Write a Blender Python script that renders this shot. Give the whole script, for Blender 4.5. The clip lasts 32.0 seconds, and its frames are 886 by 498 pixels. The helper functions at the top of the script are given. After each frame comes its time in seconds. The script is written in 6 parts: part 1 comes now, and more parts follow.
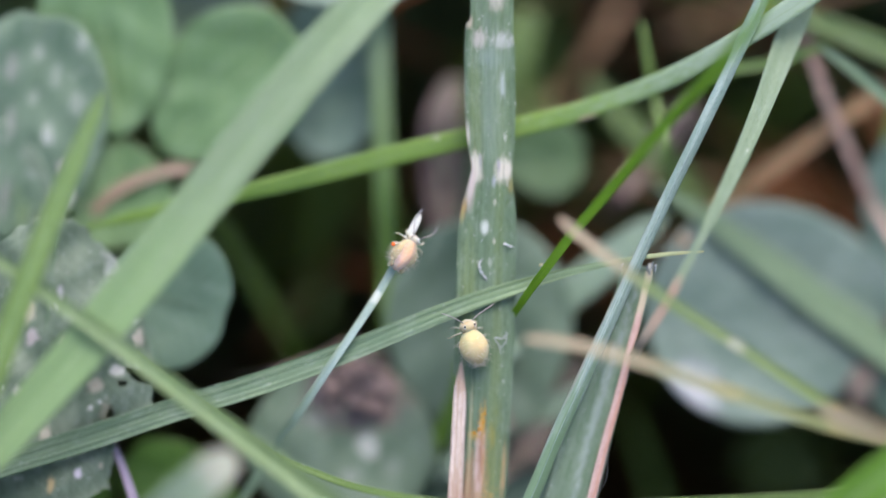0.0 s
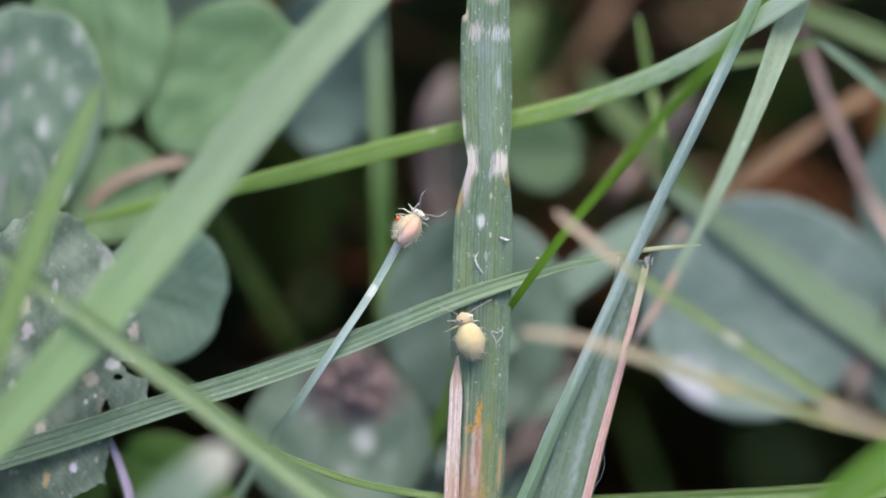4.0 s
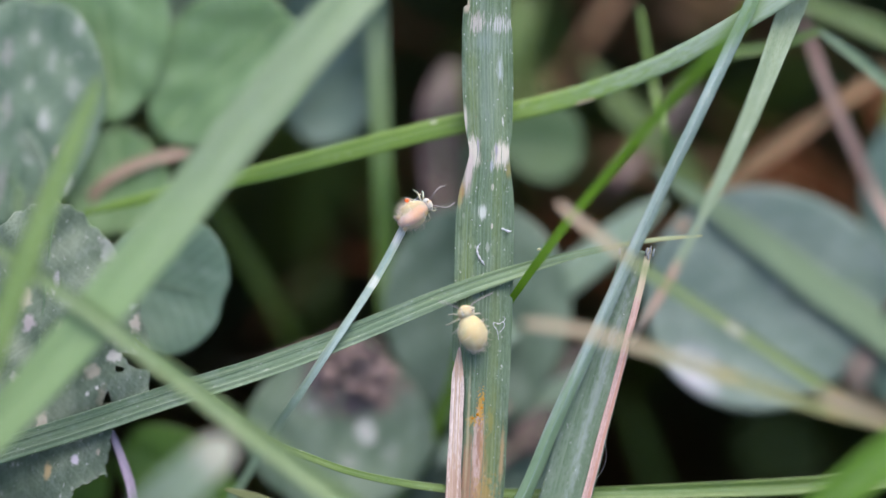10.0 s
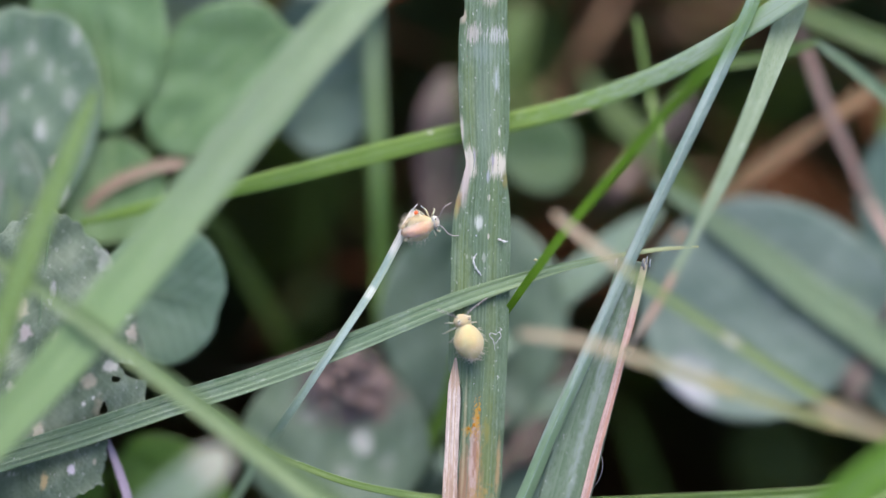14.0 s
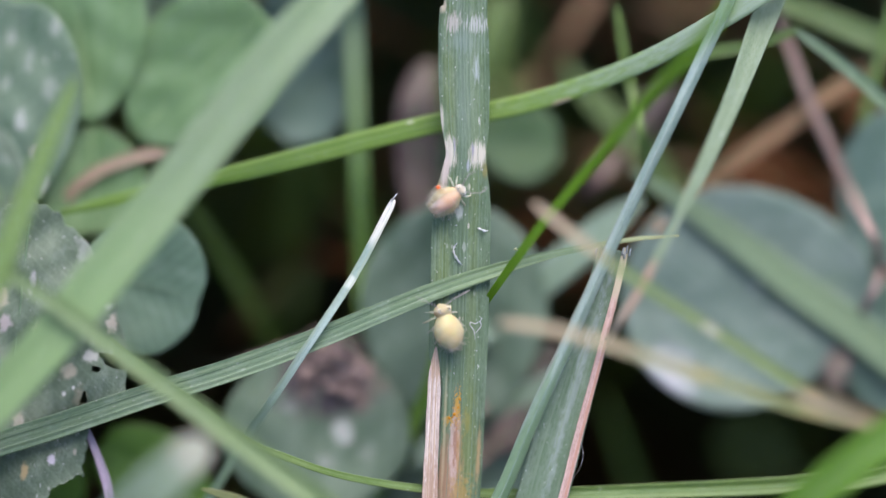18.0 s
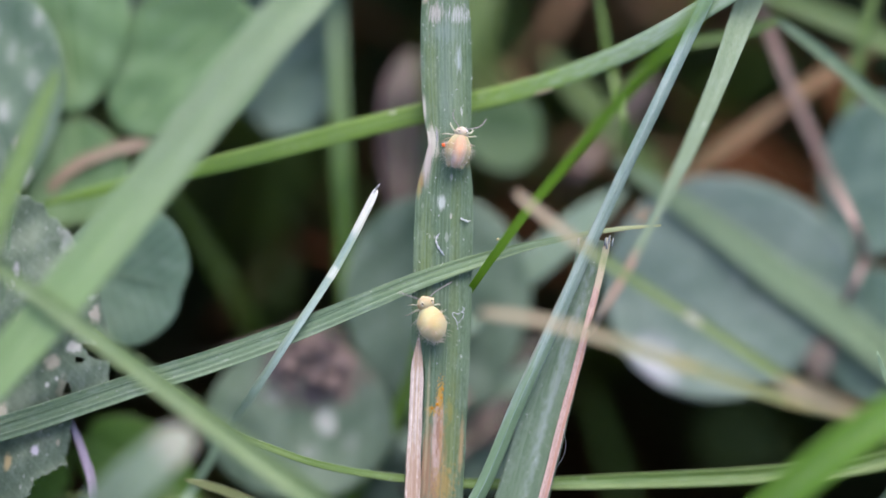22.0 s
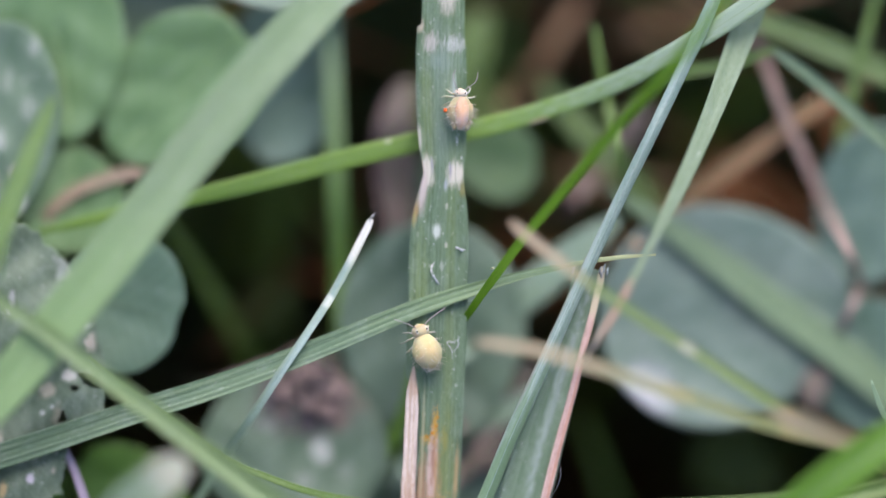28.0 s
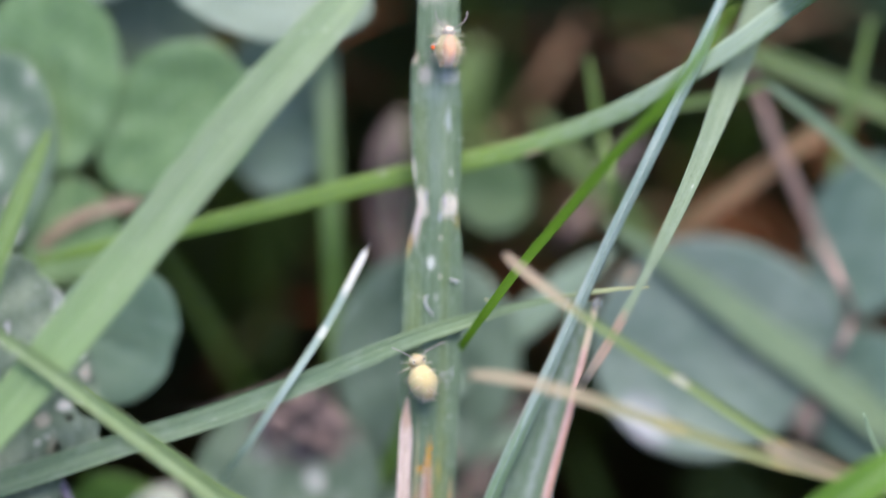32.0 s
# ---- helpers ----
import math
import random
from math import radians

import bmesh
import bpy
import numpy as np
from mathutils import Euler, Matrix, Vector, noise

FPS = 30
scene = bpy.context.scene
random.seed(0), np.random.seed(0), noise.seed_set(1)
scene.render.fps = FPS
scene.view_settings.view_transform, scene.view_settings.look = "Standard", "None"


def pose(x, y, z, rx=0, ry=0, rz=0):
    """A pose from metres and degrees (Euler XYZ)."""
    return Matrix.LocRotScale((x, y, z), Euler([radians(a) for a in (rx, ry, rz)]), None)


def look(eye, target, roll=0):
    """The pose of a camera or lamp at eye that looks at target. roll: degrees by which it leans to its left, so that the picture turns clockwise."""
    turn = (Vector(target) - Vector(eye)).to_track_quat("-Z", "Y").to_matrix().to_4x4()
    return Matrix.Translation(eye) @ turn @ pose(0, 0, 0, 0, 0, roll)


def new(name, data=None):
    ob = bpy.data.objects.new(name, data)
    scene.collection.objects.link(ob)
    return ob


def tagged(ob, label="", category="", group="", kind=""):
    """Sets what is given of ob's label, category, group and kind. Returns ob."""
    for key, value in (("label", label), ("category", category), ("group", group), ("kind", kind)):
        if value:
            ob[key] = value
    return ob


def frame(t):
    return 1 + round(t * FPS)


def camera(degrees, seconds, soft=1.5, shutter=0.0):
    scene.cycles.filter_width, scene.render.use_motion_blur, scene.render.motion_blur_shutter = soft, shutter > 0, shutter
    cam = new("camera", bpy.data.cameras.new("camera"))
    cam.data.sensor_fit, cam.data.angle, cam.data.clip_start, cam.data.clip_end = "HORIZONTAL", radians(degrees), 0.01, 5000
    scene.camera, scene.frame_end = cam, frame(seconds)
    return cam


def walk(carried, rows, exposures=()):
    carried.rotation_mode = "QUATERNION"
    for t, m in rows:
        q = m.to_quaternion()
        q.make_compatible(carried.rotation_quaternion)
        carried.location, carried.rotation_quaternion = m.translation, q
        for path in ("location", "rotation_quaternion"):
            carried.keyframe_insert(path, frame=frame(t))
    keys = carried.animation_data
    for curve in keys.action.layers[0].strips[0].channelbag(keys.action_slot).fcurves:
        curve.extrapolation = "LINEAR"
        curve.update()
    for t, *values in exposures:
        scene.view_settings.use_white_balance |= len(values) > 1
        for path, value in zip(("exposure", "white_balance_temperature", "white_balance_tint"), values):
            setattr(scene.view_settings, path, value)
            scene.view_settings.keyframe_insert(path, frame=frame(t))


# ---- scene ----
# The plot is laid out in millimetres on a tilted sheet, the sward's mean surface: u to the right, v up the slope, w out of it.
TILT = radians(55)
RIGHT = Vector((1, 0, 0))
UP = Vector((0, math.sin(TILT), math.cos(TILT)))
OUT = Vector((0, -math.cos(TILT), math.sin(TILT)))
ORIGIN = Vector((0, 0, 0.0410))
AXES = Matrix((RIGHT, UP, OUT)).transposed()
MM = 0.001


def at(u, v, w):
    """World place of a point of the plot."""
    return ORIGIN + AXES @ Vector((u, v, w)) * MM


def down_to(u, v, z=0.0):
    """The w at which the line through (u, v) meets the height z (mm)."""
    return (z - ORIGIN.z / MM - v * UP.z) / OUT.z


def view(u, v, w, lean):
    """Camera pose over the plot, square to it."""
    m = AXES.to_4x4() @ Matrix.Rotation(lean, 4, "Z")
    m.translation = at(u, v, w)
    return m


cam = camera(7.95, 32.0, soft=1.5)
cam.data.dof.use_dof, cam.data.dof.focus_distance, cam.data.dof.aperture_fstop = True, 0.17988, 9.5
walk(cam, [(t, view(*r)) for t, *r in (
    (0, -0.02, 0.454, 180.55, 0.0018),
    (0.5, 0.033, 0.279, 180.35, 0.0020),
    (1, -0.038, 0.241, 180.22, 0.0013),
    (1.5, 0.014, 0.087, 180.25, 0.0023),
    (2, 0.037, 0.017, 180.2, 0.0010),
    (2.5, 0.061, 0.184, 180.17, 0.0020),
    (3, 0.063, 0.272, 180.15, 0.0017),
    (3.5, 0.085, 0.273, 180.18, 0.0015),
    (5.5, 0.093, 0.274, 180.2, 0.0018),
    (6, 0.097, 0.272, 180.22, 0.0018),
    (6.5, 0.13, 0.259, 180.2, 0.0013),
    (7, 0.15, 0.274, 180.18, 0.0022),
    (7.5, 0.11, 0.264, 180.16, 0.0021),
    (8, 0.073, 0.019, 180.14, 0.0020),
    (8.5, 0.01, -0.019, 180.119, 0.0007),
    (9, -0, -0, 180, 0.0006),
    (9.5, 0.055, -0.101, 180.039, 0.0007),
    (10, 0.044, 0.028, 180.002, -0.0000),
    (10.5, 0.082, -0, 180.013, -0.0003),
    (11, 0.024, -0.112, 180.045, 0.0015),
    (11.5, 0.103, 0.302, 180.036, 0.0004),
    (12, 0.11, 0.312, 180.04, 0.0008),
    (12.5, 0.123, 0.316, 180.051, 0.0005),
    (13, 0.123, 0.316, 180.059, 0.0005),
    (13.5, 0.136, 0.324, 180.045, 0.0005),
    (14, 0.146, 0.321, 180.07, 0.0009),
    (14.5, 0.172, 0.434, 180.076, 0.0003),
    (16.5, 0.326, 0.291, 180.043, 0.0011),
    (17, 0.393, 0.186, 179.989, 0.0000),
    (17.5, 0.477, 0.145, 180.007, -0.0002),
    (18, 0.707, 0.022, 179.993, -0.0004),
    (18.5, 1.087, 0.003, 179.986, -0.0011),
    (19, 1.317, -0.044, 180.005, -0.0026),
    (19.5, 1.274, -0.061, 179.977, -0.0026),
    (20, 1.26, -0.089, 179.964, -0.0025),
    (20.5, 1.256, -0.043, 179.976, -0.0032),
    (21, 1.241, -0.036, 179.991, -0.0028),
    (21.5, 1.174, -0.172, 180.082, -0.0032),
    (22, 1.199, -0.253, 180.183, -0.0021),
    (22.5, 1.243, -0.231, 181.291, -0.0004),
    (23, 1.289, -0.177, 181.35, -0.0009),
    (23.5, 1.338, 0.112, 181.95, 0.0004),
    (24, 1.174, -0.171, 180.15, -0.0032),
    (24.5, 1.236, 0.02, 180.1, -0.0028),
    (26.5, 1.28, 0.071, 180.22, -0.0017),
    (27, 1.289, 0.079, 180.3, -0.0011),
    (27.5, 1.3, 0.318, 180.35, -0.0013),
    (28, 1.34, 0.562, 180.4, -0.0011),
    (28.5, 1.411, 0.852, 180.5, -0.0008),
    (29, 1.506, 1.087, 180.58, -0.0011),
    (29.5, 1.533, 1.275, 180.6, -0.0003),
    (30, 1.618, 1.553, 180.64, -0.0006),
    (30.5, 1.547, 1.815, 180.65, -0.0000),
    (31, 1.573, 1.646, 180.67, 0.0001),
    (31.5, 1.491, 1.583, 180.85, -0.0006),
    (32, 1.507, 1.459, 181.0, 0.0018),
)], ((0, 1.62, 6380, 12), (3, 1.57, 6380, 13), (7, 1.55, 6380, 13.5), (27.5, 1.56, 6380, 13.5), (29.5, 1.65, 6380, 14), (32, 1.67, 6380, 14)))

# ---- light ----
SUN_UP, SUN_TURN = 72, 30
world = bpy.data.worlds.new("sky")
scene.world = world
world.use_nodes = True
sky_nodes = world.node_tree.nodes
sky = sky_nodes.new("ShaderNodeTexSky")
sky.sky_type, sky.sun_disc = "NISHITA", False
sky.sun_elevation, sky.sun_rotation = radians(SUN_UP), radians(SUN_TURN)
sky.air_density, sky.dust_density, sky.ozone_density = 1.0, 4.0, 1.0
world.node_tree.links.new(sky.outputs[0], sky_nodes["Background"].inputs[0])
sky_nodes["Background"].inputs[1].default_value = 0.12
sun = new("sun", bpy.data.lights.new("sun", "SUN"))
sun.data.energy, sun.data.angle, sun.data.color = 1.2, radians(45), (1.0, 0.96, 0.9)
a, b = radians(SUN_UP), radians(SUN_TURN)
sun.matrix_world = look((math.sin(b) * math.cos(a), math.cos(b) * math.cos(a), math.sin(a)), (0, 0, 0))


# ---- materials ----
def shader(name):
    m = bpy.data.materials.new(name)
    m.use_nodes = True
    t = m.node_tree
    return m, t, t.nodes["Principled BSDF"]


def node(t, kind, **values):
    n = t.nodes.new("ShaderNode" + kind)
    for k, v in values.items():
        n.inputs[k.replace("_", " ")].default_value = v
    return n


def math_node(t, op, x, y=None, clamp=False):
    n = t.nodes.new("ShaderNodeMath")
    n.operation, n.use_clamp = op, clamp
    for i, s in enumerate((x, y)):
        if s is None:
            continue
        if isinstance(s, (int, float)):
            n.inputs[i].default_value = s
        else:
            t.links.new(s, n.inputs[i])
    return n.outputs[0]


def stretched(t, source, scale, noise_scale=1.0, detail=3.0, rough=0.55):
    """Noise over coordinates stretched by scale."""
    m = node(t, "Mapping", Scale=scale)
    t.links.new(source, m.inputs[0])
    n = node(t, "TexNoise", Scale=noise_scale, Detail=detail, Roughness=rough)
    t.links.new(m.outputs[0], n.inputs["Vector"])
    return n.outputs["Fac"]


def ramp(t, fac, lo, hi):
    n = t.nodes.new("ShaderNodeMapRange")
    n.interpolation_type = "SMOOTHSTEP"
    n.inputs[1].default_value, n.inputs[2].default_value = lo, hi
    t.links.new(fac, n.inputs[0])
    return n.outputs[0]


def blend(t, fac, x, y):
    n = t.nodes.new("ShaderNodeMix")
    n.data_type = "RGBA"
    for s, i in ((fac, 0), (x, 6), (y, 7)):
        if isinstance(s, tuple):
            n.inputs[i].default_value = (*s, 1)
        elif isinstance(s, (int, float)):
            n.inputs[i].default_value = s
        else:
            t.links.new(s, n.inputs[i])
    return n.outputs[2]


def stain(t, uv, u, v, ru, rv, ragged=0.6, soft=0.35, scale=(9, 2.5, 1)):
    """A ragged blot of radii ru, rv (mm) at (u, v) on a blade's own sheet."""
    m = node(t, "Mapping", Location=(-u / ru, -v / rv, 0), Scale=(1 / ru, 1 / rv, 0))
    t.links.new(uv, m.inputs[0])
    length = t.nodes.new("ShaderNodeVectorMath")
    length.operation = "LENGTH"
    t.links.new(m.outputs[0], length.inputs[0])
    n = stretched(t, uv, scale, 1.0, 4.0, 0.6)
    d = math_node(t, "ADD", length.outputs["Value"], math_node(t, "MULTIPLY", math_node(t, "SUBTRACT", n, 0.5), ragged * 3))
    return math_node(t, "SUBTRACT", 1.0, ramp(t, d, 1 - soft, 1 + soft), clamp=True)


def leafy(name, dark, light, vein=None, stripes=9.0, bloom=0.0, through_light=0.25, rough=0.42, specks=0.0, tip=None, stains=(), relief=0.25, pores=(40, 6, 1), pitch=0.0, dust=0.0, mottle=0.0, ribs=0.0, gloss=0.45):
    """Leaf tissue on a sheet with its own coordinates in mm: streaks along it, painted furrow shade, fine veins, waxy
    bloom, pale specks, blots.
    """
    m, t, p = shader(name)
    c = t.nodes.new("ShaderNodeTexCoord")
    uv = c.outputs["UV"]
    streak = stretched(t, uv, (stripes, 0.25, 1), 1.0, 3.0, 0.6)
    patch = stretched(t, uv, (0.7, 0.25, 1), 1.0, 3.0, 0.6)
    grain = stretched(t, uv, pores, 1.0, 2.0, 0.6)
    col = blend(t, ramp(t, streak, 0.32, 0.68), dark, light)
    col = blend(t, math_node(t, "MULTIPLY", ramp(t, patch, 0.35, 0.75), 0.45), col, light)
    col = blend(t, math_node(t, "MULTIPLY", ramp(t, grain, 0.42, 0.75), 0.5), col, tuple(0.55 * x for x in dark))
    # Regular dark stripes put the shade of the furrows into the colour.
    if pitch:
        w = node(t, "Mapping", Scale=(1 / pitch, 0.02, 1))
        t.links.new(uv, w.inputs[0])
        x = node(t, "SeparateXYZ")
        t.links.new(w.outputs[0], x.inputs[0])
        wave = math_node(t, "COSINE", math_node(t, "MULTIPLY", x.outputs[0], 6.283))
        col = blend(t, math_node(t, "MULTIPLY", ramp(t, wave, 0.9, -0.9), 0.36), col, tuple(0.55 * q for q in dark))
    if vein:
        col = blend(t, math_node(t, "MULTIPLY", ramp(t, stretched(t, uv, (stripes * 2.4, 0.08, 1), 1.0, 1.0), 0.56, 0.66), 0.55), col, vein)
    if mottle:
        spots = stretched(t, uv, (6, 2.2, 1), 1.0, 4.0, 0.65)
        col = blend(t, math_node(t, "MULTIPLY", ramp(t, spots, 0.5, 0.72), mottle), col, tuple(0.6 * q for q in dark))
    if ribs:
        x = node(t, "SeparateXYZ")
        t.links.new(uv, x.inputs[0])
        slant = math_node(t, "ADD", math_node(t, "MULTIPLY", math_node(t, "ABSOLUTE", x.outputs[0]), -0.75), x.outputs[1])
        slant = math_node(t, "ADD", slant, math_node(t, "MULTIPLY", stretched(t, uv, (0.8, 0.8, 1), 1.0, 2.0), 0.5))
        wave = math_node(t, "COSINE", math_node(t, "MULTIPLY", slant, 6.283 / 0.42))
        col = blend(t, math_node(t, "MULTIPLY", ramp(t, wave, 0.6, 1.0), ribs), col, tuple(1.25 * q for q in light))
    if bloom:
        col = blend(t, math_node(t, "MULTIPLY", ramp(t, stretched(t, uv, (2.2, 1.1, 1), 1.0, 5.0, 0.7), 0.45, 0.75), bloom), col, (0.42, 0.5, 0.47))
    if specks:
        v = node(t, "TexVoronoi", Scale=1.0, Randomness=1.0)
        mp = node(t, "Mapping", Scale=(3.2, 1.5, 1))
        t.links.new(uv, mp.inputs[0])
        t.links.new(mp.outputs[0], v.inputs["Vector"])
        dots = math_node(t, "SUBTRACT", 1.0, ramp(t, v.outputs["Distance"], 0.07, 0.16), clamp=True)
        dots = math_node(t, "MULTIPLY", dots, ramp(t, stretched(t, uv, (0.9, 0.5, 1), 1.0, 2.0), 0.45, 0.6))
        col = blend(t, math_node(t, "MULTIPLY", dots, specks), col, (0.6, 0.62, 0.58))
    if dust:
        v = node(t, "TexVoronoi", Scale=1.0, Randomness=1.0)
        mp = node(t, "Mapping", Scale=(11, 6, 1))
        t.links.new(uv, mp.inputs[0])
        t.links.new(mp.outputs[0], v.inputs["Vector"])
        dots = math_node(t, "SUBTRACT", 1.0, ramp(t, v.outputs["Distance"], 0.1, 0.26), clamp=True)
        dots = math_node(t, "MULTIPLY", dots, ramp(t, stretched(t, uv, (5, 3, 1), 1.0, 3.0), 0.5, 0.62))
        col = blend(t, math_node(t, "MULTIPLY", dots, dust), col, (0.52, 0.55, 0.52))
    for (u, v, ru, rv, strength, colour, *more) in stains:
        col = blend(t, math_node(t, "MULTIPLY", stain(t, uv, u, v, ru, rv, *more), strength), col, colour)
    t.links.new(col, p.inputs["Base Color"])
    t.links.new(math_node(t, "ADD", math_node(t, "MULTIPLY", grain, 0.25), rough - 0.12), p.inputs["Roughness"])
    p.inputs["Specular IOR Level"].default_value = gloss
    h = math_node(t, "ADD", math_node(t, "MULTIPLY", streak, 0.7), math_node(t, "MULTIPLY", grain, 0.5))
    bump = node(t, "Bump", Strength=relief, Distance=0.00006)
    t.links.new(h, bump.inputs["Height"])
    t.links.new(bump.outputs[0], p.inputs["Normal"])
    glow = node(t, "BsdfTranslucent")
    t.links.new(blend(t, 0.35, col, (0.25, 0.42, 0.05)), glow.inputs["Color"])
    mix = node(t, "MixShader", Fac=through_light)
    t.links.new(p.outputs[0], mix.inputs[1])
    t.links.new(glow.outputs[0], mix.inputs[2])
    t.links.new(mix.outputs[0], t.nodes["Material Output"].inputs[0])
    return m


def plain(name, a, b, scale=4000.0, rough=0.5, sss=0.0, relief=0.15, spec=0.4):
    """A small body's surface: two tones of noise at the given scale, with fine relief."""
    m, t, p = shader(name)
    c = t.nodes.new("ShaderNodeTexCoord")
    n = node(t, "TexNoise", Scale=scale, Detail=4.0, Roughness=0.6)
    t.links.new(c.outputs["Object"], n.inputs["Vector"])
    n2 = node(t, "TexNoise", Scale=scale * 4.5, Detail=3.0, Roughness=0.6)
    t.links.new(c.outputs["Object"], n2.inputs["Vector"])
    col = blend(t, ramp(t, n.outputs["Fac"], 0.35, 0.65), a, b)
    col = blend(t, math_node(t, "MULTIPLY", ramp(t, n2.outputs["Fac"], 0.5, 0.8), 0.3), col, tuple(0.6 * x for x in a))
    t.links.new(col, p.inputs["Base Color"])
    p.inputs["Roughness"].default_value = rough
    p.inputs["Specular IOR Level"].default_value = spec
    if sss:
        p.inputs["Subsurface Weight"].default_value = sss
        p.inputs["Subsurface Radius"].default_value = (1.0, 0.6, 0.35)
        p.inputs["Subsurface Scale"].default_value = 0.0004
    bump = node(t, "Bump", Strength=relief, Distance=0.00004)
    t.links.new(n2.outputs["Fac"], bump.inputs["Height"])
    t.links.new(bump.outputs[0], p.inputs["Normal"])
    return m


def body_skin(name, front, back, line, breadth, strength):
    """Soft translucent skin along a body's x: front and back tones, a broad stripe of line along its middle, faint mottling."""
    m, t, p = shader(name)
    c = t.nodes.new("ShaderNodeTexCoord")
    xyz = node(t, "SeparateXYZ")
    t.links.new(c.outputs["Object"], xyz.inputs[0])
    fine = node(t, "TexNoise", Scale=7000.0, Detail=3.0, Roughness=0.6)
    broad = node(t, "TexNoise", Scale=2600.0, Detail=3.0, Roughness=0.6)
    for n in (fine, broad):
        t.links.new(c.outputs["Object"], n.inputs["Vector"])
    wander = math_node(t, "MULTIPLY", math_node(t, "SUBTRACT", broad.outputs["Fac"], 0.5), 0.0004)
    col = blend(t, ramp(t, math_node(t, "ADD", xyz.outputs[0], wander), -0.0004, 0.0001), back, front)
    off = math_node(t, "ABSOLUTE", math_node(t, "ADD", xyz.outputs[1], math_node(t, "MULTIPLY", wander, 0.4)))
    stripe = math_node(t, "SUBTRACT", 1.0, ramp(t, off, breadth * 0.0003, breadth * 0.0015), clamp=True)
    col = blend(t, math_node(t, "MULTIPLY", stripe, strength), col, line)
    col = blend(t, math_node(t, "MULTIPLY", ramp(t, fine.outputs["Fac"], 0.52, 0.75), 0.22), col, tuple(0.7 * x for x in back))
    t.links.new(col, p.inputs["Base Color"])
    p.inputs["Roughness"].default_value = 0.6
    p.inputs["Specular IOR Level"].default_value = 0.2
    p.inputs["Subsurface Weight"].default_value = 0.9
    p.inputs["Subsurface Radius"].default_value = (1.0, 0.6, 0.35)
    p.inputs["Subsurface Scale"].default_value = 0.0006
    bump = node(t, "Bump", Strength=0.25, Distance=0.00003)
    t.links.new(fine.outputs["Fac"], bump.inputs["Height"])
    t.links.new(bump.outputs[0], p.inputs["Normal"])
    return m


def soil_material():
    m, t, p = shader("soil")
    c = t.nodes.new("ShaderNodeTexCoord")
    big = node(t, "TexNoise", Scale=120.0, Detail=6.0, Roughness=0.65)
    fine = node(t, "TexNoise", Scale=900.0, Detail=5.0, Roughness=0.7)
    for n in (big, fine):
        t.links.new(c.outputs["Object"], n.inputs["Vector"])
    # Tones far below damp soil: the shade of the deep gaps is painted in.
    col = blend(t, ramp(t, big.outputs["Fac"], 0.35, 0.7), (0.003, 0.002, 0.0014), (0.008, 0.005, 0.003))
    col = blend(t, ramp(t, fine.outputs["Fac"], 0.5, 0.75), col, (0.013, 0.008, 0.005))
    t.links.new(col, p.inputs["Base Color"])
    p.inputs["Roughness"].default_value = 0.95
    p.inputs["Specular IOR Level"].default_value = 0.08
    bump = node(t, "Bump", Strength=0.8, Distance=0.0006)
    t.links.new(fine.outputs["Fac"], bump.inputs["Height"])
    t.links.new(bump.outputs[0], p.inputs["Normal"])
    return m


